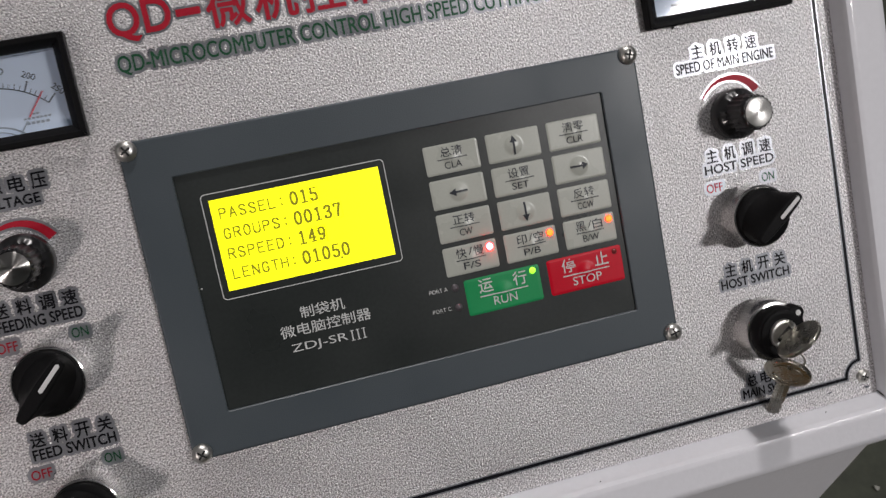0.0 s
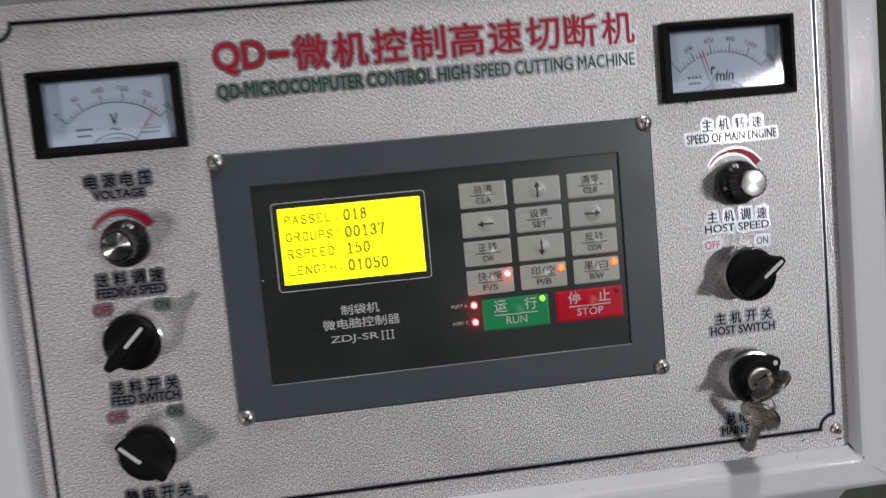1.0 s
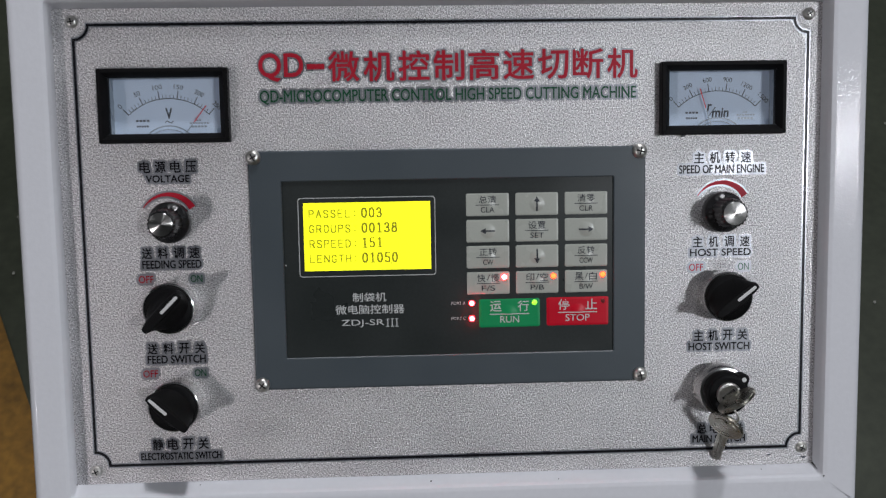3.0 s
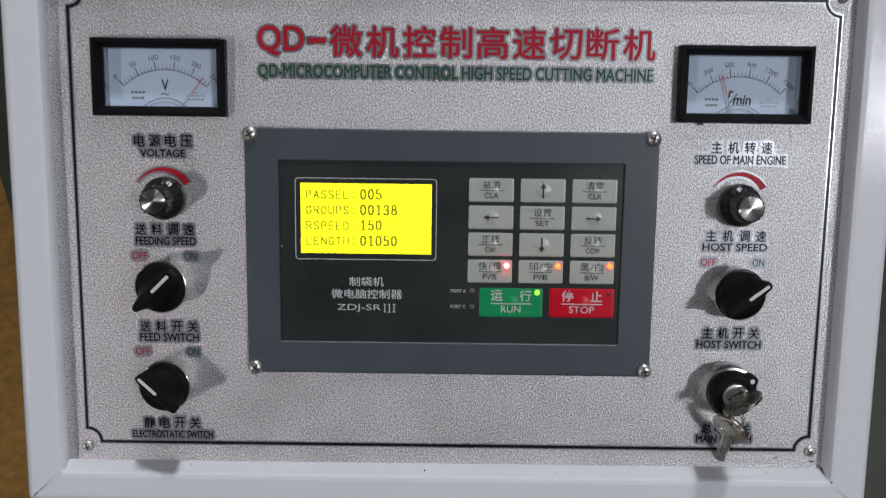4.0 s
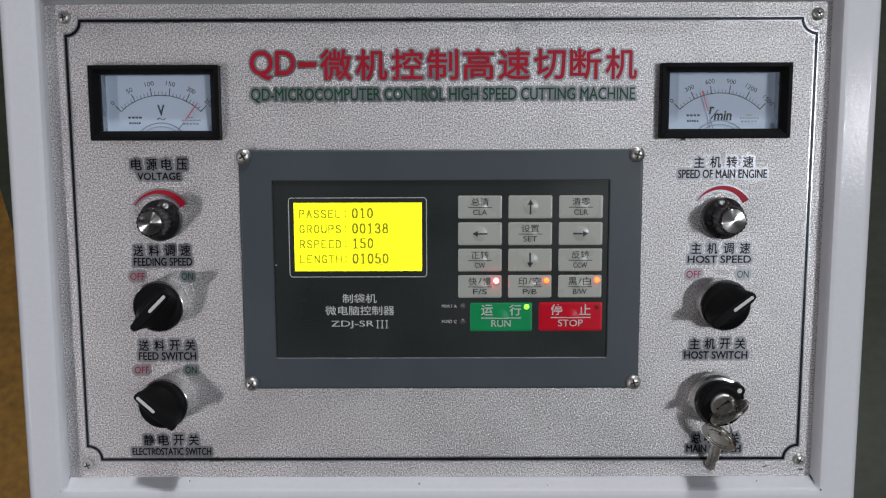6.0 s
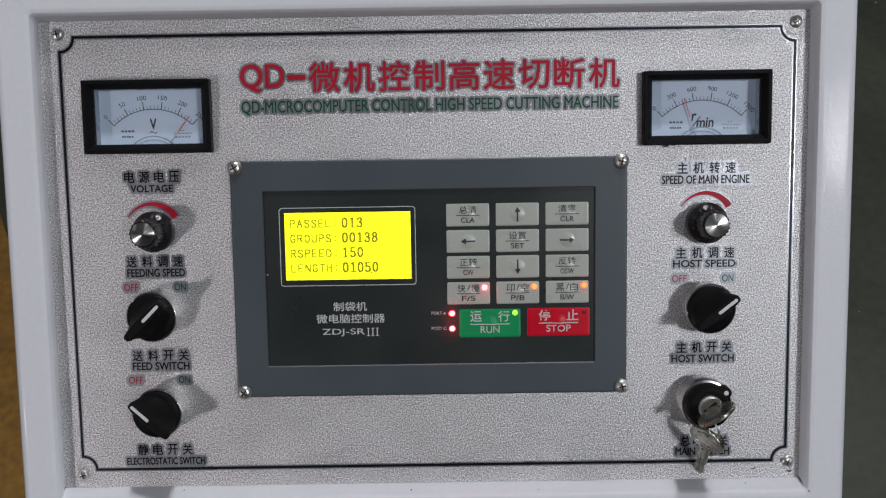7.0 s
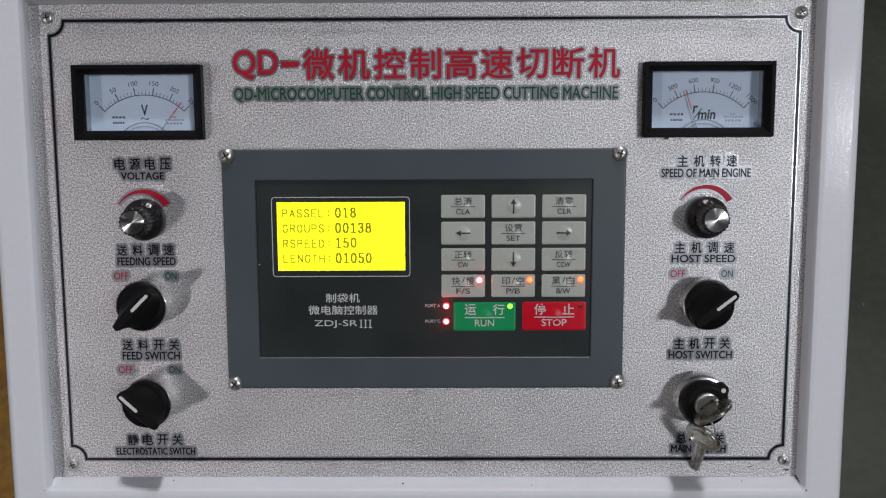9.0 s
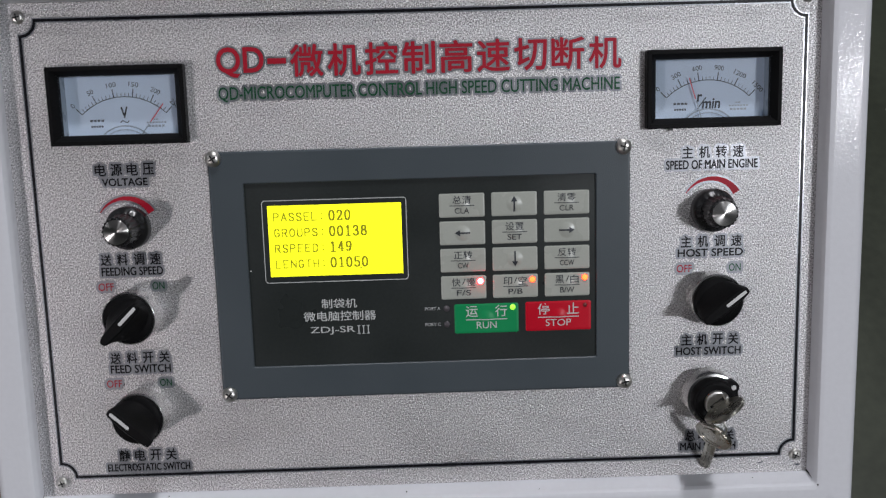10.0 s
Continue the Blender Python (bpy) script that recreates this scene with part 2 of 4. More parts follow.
def glyphs(body, bold=0.0, spacing=1.0):
    """Vertices, faces and outline edges of a line of writing, scaled to a unit box."""
    key = (body, bold, spacing)
    if key not in FONT_CACHE:
        cu = bpy.data.curves.new("writing", "FONT")
        cu.body, cu.resolution_u, cu.offset, cu.space_character, cu.fill_mode = body, 4, bold, spacing, "FRONT"
        ob = new("writing", cu)
        me = bpy.data.meshes.new_from_object(ob)
        vs = [(v.co.x, v.co.y) for v in me.vertices]
        fs = [tuple(p.vertices) for p in me.polygons]
        bpy.data.objects.remove(ob)
        bpy.data.curves.remove(cu)
        bpy.data.meshes.remove(me)
        x0, x1 = min(v[0] for v in vs), max(v[0] for v in vs)
        y0, y1 = min(v[1] for v in vs), max(v[1] for v in vs)
        vs = [((x - x0) / max(x1 - x0, 1e-6), (y - y0) / max(y1 - y0, 1e-6)) for x, y in vs]
        count = {}
        for f in fs:
            for a, b in zip(f, f[1:] + f[:1]):
                count[(min(a, b), max(a, b))] = count.get((min(a, b), max(a, b)), 0) + 1
        FONT_CACHE[key] = (vs, fs, [e for e, c in count.items() if c == 1])
    return FONT_CACHE[key]


def writing(body, x0, y0, x1, y1, z, bold=0.0, turn=None, bm=None, lift=None, spacing=1.0):
    """Writing that fills a box; turn: (pivot x, pivot y, degrees)."""
    bm = bm or bmesh.new()
    vs, fs, _ = glyphs(body, bold, spacing)
    out = []
    for u, v in vs:
        p = Vector((x0 + (x1 - x0) * u, y0 + (y1 - y0) * v, z))
        if turn:
            p = Matrix.Translation((turn[0], turn[1], 0)) @ Matrix.Rotation(radians(turn[2]), 4, "Z") @ Matrix.Translation((-turn[0], -turn[1], 0)) @ p
        if lift:
            p.z += lift(p.x, p.y)
        out.append(bm.verts.new(p))
    for f in fs:
        try:
            bm.faces.new([out[i] for i in f])
        except ValueError:
            pass
    return bm


def halo(body, x0, y0, x1, y1, z, w, bold=0.0, bm=None, spacing=1.0, depth=0.05):
    """The clear film round a line of writing: strips and dots along its outlines, each a hair above the last."""
    bm = bm or bmesh.new()
    vs, fs, edges = glyphs(body, bold, spacing)
    P = [Vector((x0 + (x1 - x0) * u, y0 + (y1 - y0) * v)) for u, v in vs]
    step = depth / max(1, 2 * len(edges))
    zz = z
    for a, b in edges:
        d = P[b] - P[a]
        if d.length < 1e-5:
            continue
        nrm = Vector((-d.y, d.x)).normalized() * w
        q = [P[a] - nrm, P[b] - nrm, P[b] + nrm, P[a] + nrm]
        bm.faces.new([bm.verts.new((*c, zz)) for c in q])
        zz += step
        bm.faces.new([bm.verts.new((P[a].x + w * math.cos(k * math.pi / 4), P[a].y + w * math.sin(k * math.pi / 4), zz)) for k in range(8)])
        zz += step
    return bm


def box(x0, y0, z0, x1, y1, z1, bevel=0.0, bm=None):
    return prism(rrect(x0, y0, x1, y1), z0, z1, bevel, bm)


# ---- setting: floor, walls and ceiling of the workshop ----
def slab(name, x0, y0, z0, x1, y1, z1, material, label, category):
    ob = part(name, box(x0, y0, z0, x1, y1, z1), material, None, scale=1.0)
    return tagged(ob, label, category, kind="structure")


slab("floor", -12, -12, -0.2, 12, 12, 0, FLOORING, "dark green painted concrete workshop floor, scuffed", "floor")
slab("wall_north", -12, 12, 0, 12, 12.3, 7, CONCRETE, "plain grey rendered workshop wall", "wall")
slab("wall_south", -12, -12.3, 0, 12, -12, 7, CONCRETE, "plain grey rendered workshop wall", "wall")
slab("wall_east", 12, -12.3, 0, 12.3, 12.3, 7, CONCRETE, "plain grey rendered workshop wall", "wall")
slab("wall_west", -12.3, -12.3, 0, -12, 12.3, 7, CONCRETE, "plain grey rendered workshop wall", "wall")
slab("ceiling", -12.3, -12.3, 7, 12.3, 12.3, 7.2, ROOFING, "grey sheet metal workshop ceiling", "ceiling")
_d = Vector((0.209, -0.391)).normalized()
_s = Vector((-_d.y, _d.x)) * -0.35
_p0, _p1 = Vector((-0.876, 0.877)) - _d * 2.5, Vector((-0.667, 0.486)) + _d * 2.5
_q = [_p0, _p0 + _s, _p1 + _s, _p1]
if (_q[1] - _q[0]).cross(_q[2] - _q[1]) < 0:
    _q.reverse()
tagged(part("floor_marking", prism([tuple(v) for v in _q], 0.0, 0.003), MARKING, None, scale=1.0),
       "worn yellow-brown painted safety line on the floor", "floor marking", kind="structure")


def build_debris():
    rng = random.Random(5)
    bm = bmesh.new()
    for _ in range(240):
        x, y = rng.uniform(-1.6, 1.7), rng.uniform(-0.3, 2.2)
        r, h = rng.uniform(0.0015, 0.006), rng.uniform(0.001, 0.0025)
        n = rng.randint(4, 6)
        a0 = rng.uniform(0, 6)
        pts = [(x + r * rng.uniform(0.5, 1.2) * math.cos(a0 + 6.283 * k / n), y + r * rng.uniform(0.5, 1.2) * math.sin(a0 + 6.283 * k / n)) for k in range(n)]
        z = 0.003 if (Vector((x, y)) - _p0).dot(Vector((_d.y, -_d.x))) < 0.02 else 0.0
        prism(pts, z, z + h, 0, bm)
    tagged(part("floor_debris", bm, FLECK, None, scale=1.0), "pale grit and chips scattered over the floor", "debris", kind="stuff")


build_debris()


# ---- the console housing ----
def build_console():
    root = thing("control_console", 0, 0)
    tagged(root, "white powder-coated steel control console with sloping desk front", "control console")
    outer = rrect(-245, -31, 243.0, 296, 4, 4)
    inner = rrect(-222.4, -11.4, 220.0, 270.2, 1.2, 4)
    deep = rrect(-223.4, -7.8, 219.2, 268.5, 1.2, 4)
    # front rim: outer side, rounded front edges, flat front, inner reveal
    rim = hoop([(outer, -70), (outer, -1), (outer, 5), (shrink(outer, 0.7), 7.6), (shrink(outer, 2.4), 9.4), (shrink(outer, 4.6), 10), (shrink(outer, 5.4), 10),
                (shrink(inner, -4.2), 10), (shrink(inner, -3.4), 10), (shrink(inner, -1.4), 9.4), (shrink(inner, -0.3), 7.8), (inner, 6.6), (inner, 6.0), (deep, 0.2),
                (deep, -3), (shrink(deep, -3), -3), (shrink(outer, 3), -70)], close=True)
    part("rim", rim, PAINT, root, smooth=True)
    # dark mitre seams in the lower corners of the reveal, and specks of dirt on the ledge
    for sx, x0, x1 in ((1, 218.6, 221.8), (-1, -222.8, -225.0)):
        bm = bmesh.new()
        vs = [bm.verts.new(p) for p in ((x0 - 0.35, -7.0, 0.4), (x0 + 0.35, -6.6, 0.4), (x1 + 0.35, -12.2, 10.12), (x1 - 0.35, -12.6, 10.12))]
        ws = [bm.verts.new(v.co + Vector((0, 0.0, 0.25))) for v in vs]
        bm.faces.new(ws)
        for i in range(4):
            bm.faces.new((vs[i], vs[(i + 1) % 4], ws[(i + 1) % 4], ws[i]))
        bmesh.ops.recalc_face_normals(bm, faces=bm.faces[:])
        part("seam", bm, SEAM, root, "dark open mitre seam")
    for x, y, z, r in ((-14.0, -9.6, 6.0, 0.55), (-150.5, -8.6, 3.6, 0.4), (62.0, -10.2, 7.0, 0.3), (186.0, -9.0, 4.0, 0.35)):
        bm = bmesh.new()
        bmesh.ops.create_icosphere(bm, subdivisions=1, radius=r, matrix=Matrix.Translation((x, y, z)))
        part("dirt_speck", bm, SEAM, root)
    part("backplate", box(-240, -26, -76, 239, 291, -70), PAINT, root)
    # the cabinet under the desk stands upright
    up = Matrix.Rotation(radians(-(90 - TILT)), 4, "X")

    def upright(x0, y0, z0, x1, y1, z1, name, material, bevel=0.0, label=""):
        bm = box(x0, y0, z0, x1, y1, z1, bevel)
        base = Matrix.Translation((0, 0, -HEIGHT * 1000))
        bm.transform(up @ base)
        return part(name, bm, material, root, label)

    # world millimetres: x, y (away from the viewer), z up
    c = math.cos(radians(TILT)) * 1000
    y_lip = (-31 + 10 * -1) * c / 1000
    upright(-233, y_lip + 14, 60, 229.5, y_lip + 330, 905, "cabinet_body", PAINT, 3)
    upright(-210, y_lip + 34, 0, 206, y_lip + 310, 60, "plinth", PLASTIC, 0, "black recessed plinth on the floor")
    return root


def build_face_plate():
    root = thing("face_plate", 0, 0)
    tagged(root, "bead-blasted aluminium face plate with printed border and labels", "control panel")
    xs, ys = [-223.2, -195, -128.5, 125.5, 191.5, 219.0], [-7.6, 195.5, 231, 268.3]
    holes = {(1, 1), (3, 1)}
    bm = tiles(xs, ys, 0, holes)
    geo = bmesh.ops.extrude_face_region(bm, geom=bm.faces[:])
    for v in [g for g in geo["geom"] if isinstance(g, bmesh.types.BMVert)]:
        v.co.z = -2.6
    bmesh.ops.recalc_face_normals(bm, faces=bm.faces[:])
    part("plate", bm, PLATE, root)
    # border line with notched corners, on a clear printed band
    x0, x1, y0, y1, r = -211.6, 210.8, 3.4, 259.2, 8.2
    line = arc(x1, y0, r, 180, 90, 10) + arc(x1, y1, r, 270, 180, 10) + arc(x0, y1, r, 0, -90, 10) + arc(x0, y0, r, 90, 0, 10)
    part("border_film", ribbon(line, 2.9, 0.05, True), MIRROR, root)
    part("border_line", ribbon(line, 1.55, 0.12, True), BLACK_INK, root, "black notched border line")
    for x, y, a in ((-211.8, 0.2, 20), (212, 2.6, 65), (211, 261.5, 35), (-212, 261, 10)):
        s = lathe([(3.6, 0), (3.6, 0.5), (3.3, 1.2), (2.4, 1.8), (1.1, 2.05)], 20)
        screw = part("screw", s, STEEL, root, smooth="all")
        screw.matrix_basis = pose(x / 1000, y / 1000, 0, 0, 0, a)
        cross = box(-1.9, -0.35, 1.5, 1.9, 0.35, 2.12)
        box(-0.35, -1.9, 1.5, 0.35, 1.9, 2.13, 0, cross)
        part("cross_slot", cross, SEAM, screw)

    # scuffs on the lower margin
    for x, y, w, h, a in ((192.0, -1.6, 3.2, 0.8, 12), (213.5, -3.6, 3.4, 1.3, 0), (178.5, 9.0, 1.2, 0.4, 30)):
        scuff = part("scuff_mark", prism([(w / 2 * math.cos(t) * (1 + 0.3 * math.sin(3 * t)), h / 2 * math.sin(t)) for t in (math.pi * i / 8 for i in range(16))], 0.0, 0.04), GREY_INK, root)
        scuff.matrix_basis = pose(x / 1000, y / 1000, 0, 0, 0, a)

    def label(name, lines, ink, w, fat=0.08, tag=""):
        back, ink_bm = bmesh.new(), bmesh.new()
        for k, (body, a, b, c, d) in enumerate(lines):
            halo(body, a, b, c, d, 0.05 + 0.12 * k / len(lines), w, 0.0, back, 1.0, 0.11 / len(lines))
            writing(body, a, b, c, d, 0.24, 0.0, None, ink_bm)
            if fat:
                halo(body, a, b, c, d, 0.2, fat , 0.0, ink_bm, 1.0, 0.035)
        lab = part(name, ink_bm, ink, root, tag)
        part("film", back, MIRROR, lab)
        return lab

    title = [("QD", -108, 226.5, -83, 242.2), ("-", -80.5, 233.4, -71, 235.8)]
    for i, ch in enumerate("微机控制高速切断机"):
        cx = -59.7 + i * 20.15
        title.append((ch, cx - 8.6, 226.2, cx + 8.6, 242.8))
    for one in title:
        label("title_character", [one], RED_INK, 1.25, 0.3, tag="large red printed character with a clear outline")
    label("subtitle_writing", [("QD-MICROCOMPUTER CONTROL HIGH SPEED CUTTING MACHINE", -108, 213.4, 109.5, 221.4)], GREEN_INK, 1.25, 0.08,
          tag="dark green printed subtitle with a clear outline")
    pairs = (
        ("电源电压", "VOLTAGE", -178, 175.6, -146, 182, -174.6, 170.0, -150, 174.0),
        ("送料调速", "FEEDING SPEED", -179, 126, -146, 132.2, -179, 120.2, -145.2, 124.8),
        ("送料开关", "FEED SWITCH", -178.3, 69.8, -145.2, 76, -178.6, 64.2, -145, 68.8),
        ("静电开关", "ELECTROSTATIC SWITCH", -178, 12.2, -145.4, 18.6, -185, 6.2, -138.2, 10.4),
        ("主机转速", "SPEED OF MAIN ENGINE", 144.2, 176, 178, 182.4, 135.3, 170, 186, 174.8),
        ("主机调速", "HOST SPEED", 144, 126.4, 178, 132.6, 142.3, 121, 178.8, 125.2),
        ("主机开关", "HOST SWITCH", 145, 70, 177.4, 76.2, 142, 64.2, 178.8, 68.6),
        ("总电开关", "MAIN SWITCH", 148, 13, 176, 19, 145, 7.4, 177, 11.8),
    )
    for cn, en, a, b, c, d, e, f, g, h in pairs:
        w, n = (d - b) * 0.92, len(cn)
        chars = [(ch, a + (c - a - w) * i / (n - 1), b, a + (c - a - w) * i / (n - 1) + w, d) for i, ch in enumerate(cn)]
        label("label_writing", chars + [(en, e, f, g, h)], BLACK_INK, 1.4, 0.14)
    for x, y, ink in ((-181.5, 111.8, RED_INK), (-181.5, 56.0, RED_INK), (141.8, 112.2, RED_INK)):
        label("off_writing", [("OFF", x, y, x + 8.4, y + 4.2)], ink, 1.6, 0.05, tag="small red printed OFF mark")
    for x, y in ((-151.6, 111.8), (-151.6, 56.0), (171.2, 112.2)):
        label("on_writing", [("ON", x, y, x + 6.6, y + 4.2)], GREEN_INK, 1.6, 0.05, tag="small green printed ON mark")
    # tapering red arcs over the two dials
    for cx, cy in ((-162.0, 146.6), (161.5, 148.0)):
        outer = arc(cx, cy, 17.6, 150, 33, 26)
        taper = []
        for i, (px, py) in enumerate(outer):
            k = 0.12 + 0.88 * i / 26
            d = Vector((cx - px, cy - py)).normalized() * (4.1 * k)
            taper.append((px + d.x, py + d.y))
        ink = bmesh.new()
        film = bmesh.new()
        for bm, z, grow in ((ink, 0.2, 0.0), (film, 0.06, 1.1)):
            A = [bm.verts.new((cx + (px - cx) * (1 + grow / 17.6), cy + (py - cy) * (1 + grow / 17.6), z)) for px, py in outer]
            B = [bm.verts.new((cx + (px - cx) * (1 - grow / 15), cy + (py - cy) * (1 - grow / 15), z)) for px, py in taper]
            for i in range(26):
                bm.faces.new((A[i], B[i], B[i + 1], A[i + 1]))
        band = part("speed_arc", ink, RED_INK, root, "red tapering arc printed over a dial knob")
        part("film", film, MIRROR, band)
    return root


# ---- panel meters ----
def build_meter(name, cx, cy, numbers, value, tag):
    root = thing(name, cx, cy)
    tagged(root, tag, "panel meter", "panel meters")
    o = rrect(-36.6, -21.0, 36.6, 21.0, 0.6, 2)
    i1 = rrect(-31.4, -15.9, 31.4, 16.2, 0.4, 2)
    body = hoop([(o, 0), (o, 5.4), (shrink(o, 0.5), 6.0), (shrink(o, 2.2), 6.0), (shrink(o, 2.8), 5.2), (i1, 3.0), (shrink(i1, 0.3), 1.6),
                 (shrink(i1, 0.3), 0)], close=True)
    part("bezel", body, PLASTIC, root, "black plastic bezel", smooth=True)
    w = rrect(-31.2, -16.2, 31.2, 16.0, 0.4, 2)
    part("housing", hoop([(w, 1.4), (w, -6.5)]), WALLING, root)
    dial = part("dial", box(-32, -17, -7.7, 32, 17, -6.5), DIAL, root, "bluish white dial with printed scale")
    glass = part("glass", tiles([-31.6, 31.6], [-16.1, 16.4], 2.4), GLASS, root, "clear pane")
    glass.visible_shadow = False
    if name == "tachometer":
        part("tab", box(-23.4, -22.2, 0.0, -21.6, -20.6, 2.6), GLOSSY, root)
    # scale: arc, graduation and figures
    R, py, half = 33.0, -28.2, 44.0
    bm = ribbon(arc(0, py, R, 90 + half, 90 - half, 40), 0.42, -6.43)
    n = len(numbers) - 1
    for k in range(n * 5 + 1):
        a = radians(90 + half - 2 * half * k / (n * 5))
        major = k % 5 == 0
        r1 = R + (4.6 if major else 2.2)
        ribbon([(R * math.cos(a), py + R * math.sin(a)), (r1 * math.cos(a), py + r1 * math.sin(a))], 0.5 if major else 0.26, -6.42, False, bm)
    part("scale", bm, DIAL_INK, dial)
    bm = bmesh.new()
    for k, s in enumerate(numbers):
        a = 90 + half - 2 * half * k / n
        rr = R + 6.9
        x, y = rr * math.cos(radians(a)), py + rr * math.sin(radians(a))
        wd = 1.75 * len(s)
        writing(s, x - wd / 2, y - 1.3, x + wd / 2, y + 1.3, -6.42, 0.0, (x, y, a - 90), bm)
    part("figures", bm, DIAL_INK, dial)
    bm = bmesh.new()
    if name == "voltmeter":
        writing("V", -1.8, -6.8, 1.8, -0.8, -6.42, 0.0, None, bm)
        halo("V", -1.8, -6.8, 1.8, -0.8, -6.47, 0.16, 0.0, bm, 1.0, 0.04)
        ribbon([(-2.4, -9.1), (-1.2, -8.1), (0, -8.7), (1.2, -9.3), (2.4, -8.3)], 0.45, -6.42, False, bm)
    else:
        for word, x0, y0, x1, y1 in (("r", -5.9, -6.8, -3.7, -3.0), ("min", -2.6, -10.6, 7.0, -5.4)):
            writing(word, x0, y0, x1, y1, -6.42, 0.0, None, bm)
            halo(word, x0, y0, x1, y1, -6.47, 0.2, 0.0, bm, 1.0, 0.04)
        ribbon([(-5.2, -10.9), (-1.2, -4.6)], 0.6, -6.41, False, bm)
        for v in bm.verts:
            v.co.x += (v.co.y + 7) * 0.12
    part("unit_writing", bm, DIAL_INK, dial)
    bm = bmesh.new()
    for x, y, l, h, n in ((-19, -8.4, 8.2, 1.1, 4), (-18.6, -11.6, 7.0, 1.1, 5), (15.5, -8.2, 3, 0.7, 2), (11.8, -9.9, 11.2, 0.8, 7), (12.5, -12.0, 9.5, 1.1, 5)):
        bm = bmesh.new()
        for k in range(n):
            tiles([x + l * k / n, x + l * (k + 0.74) / n], [y, y + h], -6.42, (), bm)
        part("small_print", bm, GREY_INK if x < 0 else WALLING, dial)
    # curved movement cover and the needle
    bm = bmesh.new()
    ribbon(arc(0, py, 17.2, 150, 30, 24), 0.7, -5.4, False, bm)
    ribbon(arc(0, py, 15.2, 150, 30, 24), 0.35, -5.4, False, bm)
    part("movement_cover", bm, WALLING, root)
    a = radians(90 + half - 2 * half * value)
    for name2, r0, r1, wd, ink in (("needle", 24.0, 36.0, 0.5, NEEDLE), ("needle_arm", 13.0, 22.5, 0.5, WALLING)):
        bm = ribbon([(r0 * math.cos(a), py + r0 * math.sin(a)), (r1 * math.cos(a), py + r1 * math.sin(a))], wd, -4.6)
        geo = bmesh.ops.extrude_face_region(bm, geom=bm.faces[:])
        for v in [g for g in geo["geom"] if isinstance(g, bmesh.types.BMVert)]:
            v.co.z -= 0.25
        part(name2, bm, ink, root, "thin red needle" if ink is NEEDLE else "")
    return root


# ---- dial knobs ----
def build_knob(x, y, turn):
    root = thing("dial_knob", x, y, 0, turn)
    tagged(root, "black fluted dial knob with spun silver cap, over a printed arc", "knob", "speed dial knobs")
    prof = [(11.2, 0), (11.9, 0.6), (11.9, 5.4), (11.4, 6.6), (9.8, 7.6), (8.9, 8.6), (8.6, 11), (8.2, 20.6), (7.8, 21.6), (7.0, 22.0)]
    part("knob_body", lathe(prof, 120, 20, 0.6, (5, 8)), GLOSSY, root, smooth=True)
    part("cap", lathe([(6.6, 21.6), (6.6, 22.5), (6.3, 22.7), (0.4, 22.45)], 48), SPUN, root, "spun silver cap", smooth=True)
    return root


# ---- selector switches ----
def build_selector(x, y, angle):
    root = thing("selector_switch", x, y)
    tagged(root, "black rotary selector switch with chromed collar and white pointer", "rotary switch", "selector switches")
    part("collar", lathe([(14.0, 0), (14.1, 1.0), (14.1, 9.6), (14.6, 10.2), (14.7, 12.2), (14.4, 13.0), (13.9, 13.2), (13.6, 12.6)], 56), CHROME, root, "chromed collar", smooth=True)
    part("disc", lathe([(13.2, 11.6), (13.5, 13.6), (13.3, 14.8), (12.6, 15.4), (9, 15.6)], 56), PLASTIC, root, smooth=True)
    # a ridge, broad at the disc and narrow along its top
    n = 16

    def lens(long, wide, blunt):
        half = [(long * math.cos(math.pi * i / n), wide * math.sin(math.pi * i / n) ** blunt) for i in range(n + 1)]
        return half[:-1] + [(-px, -py) for px, py in half[:-1]]

    ridge = hoop([(lens(13.2, 10.5, 1.0), 14.6), (lens(13.6, 7.6, 0.85), 18.0), (lens(14.2, 4.6, 0.6), 22.5), (lens(14.7, 3.2, 0.42), 27.0),
                  (lens(14.5, 2.9, 0.42), 28.1), (lens(13.9, 2.3, 0.42), 28.6)])
    ridge.verts.ensure_lookup_table()
    ridge.faces.new(ridge.verts[-2 * n:])
    grip = part("grip", ridge, PLASTIC, root, smooth=True)
    grip.matrix_basis = pose(0, 0, 0, 0, 0, angle)
    part("pointer", prism(rrect(-0.2, -0.9, 12.9, 0.9, 0.85, 3), 28.4, 28.8, 0.15), POINTER, grip, "white pointer line")
    return root


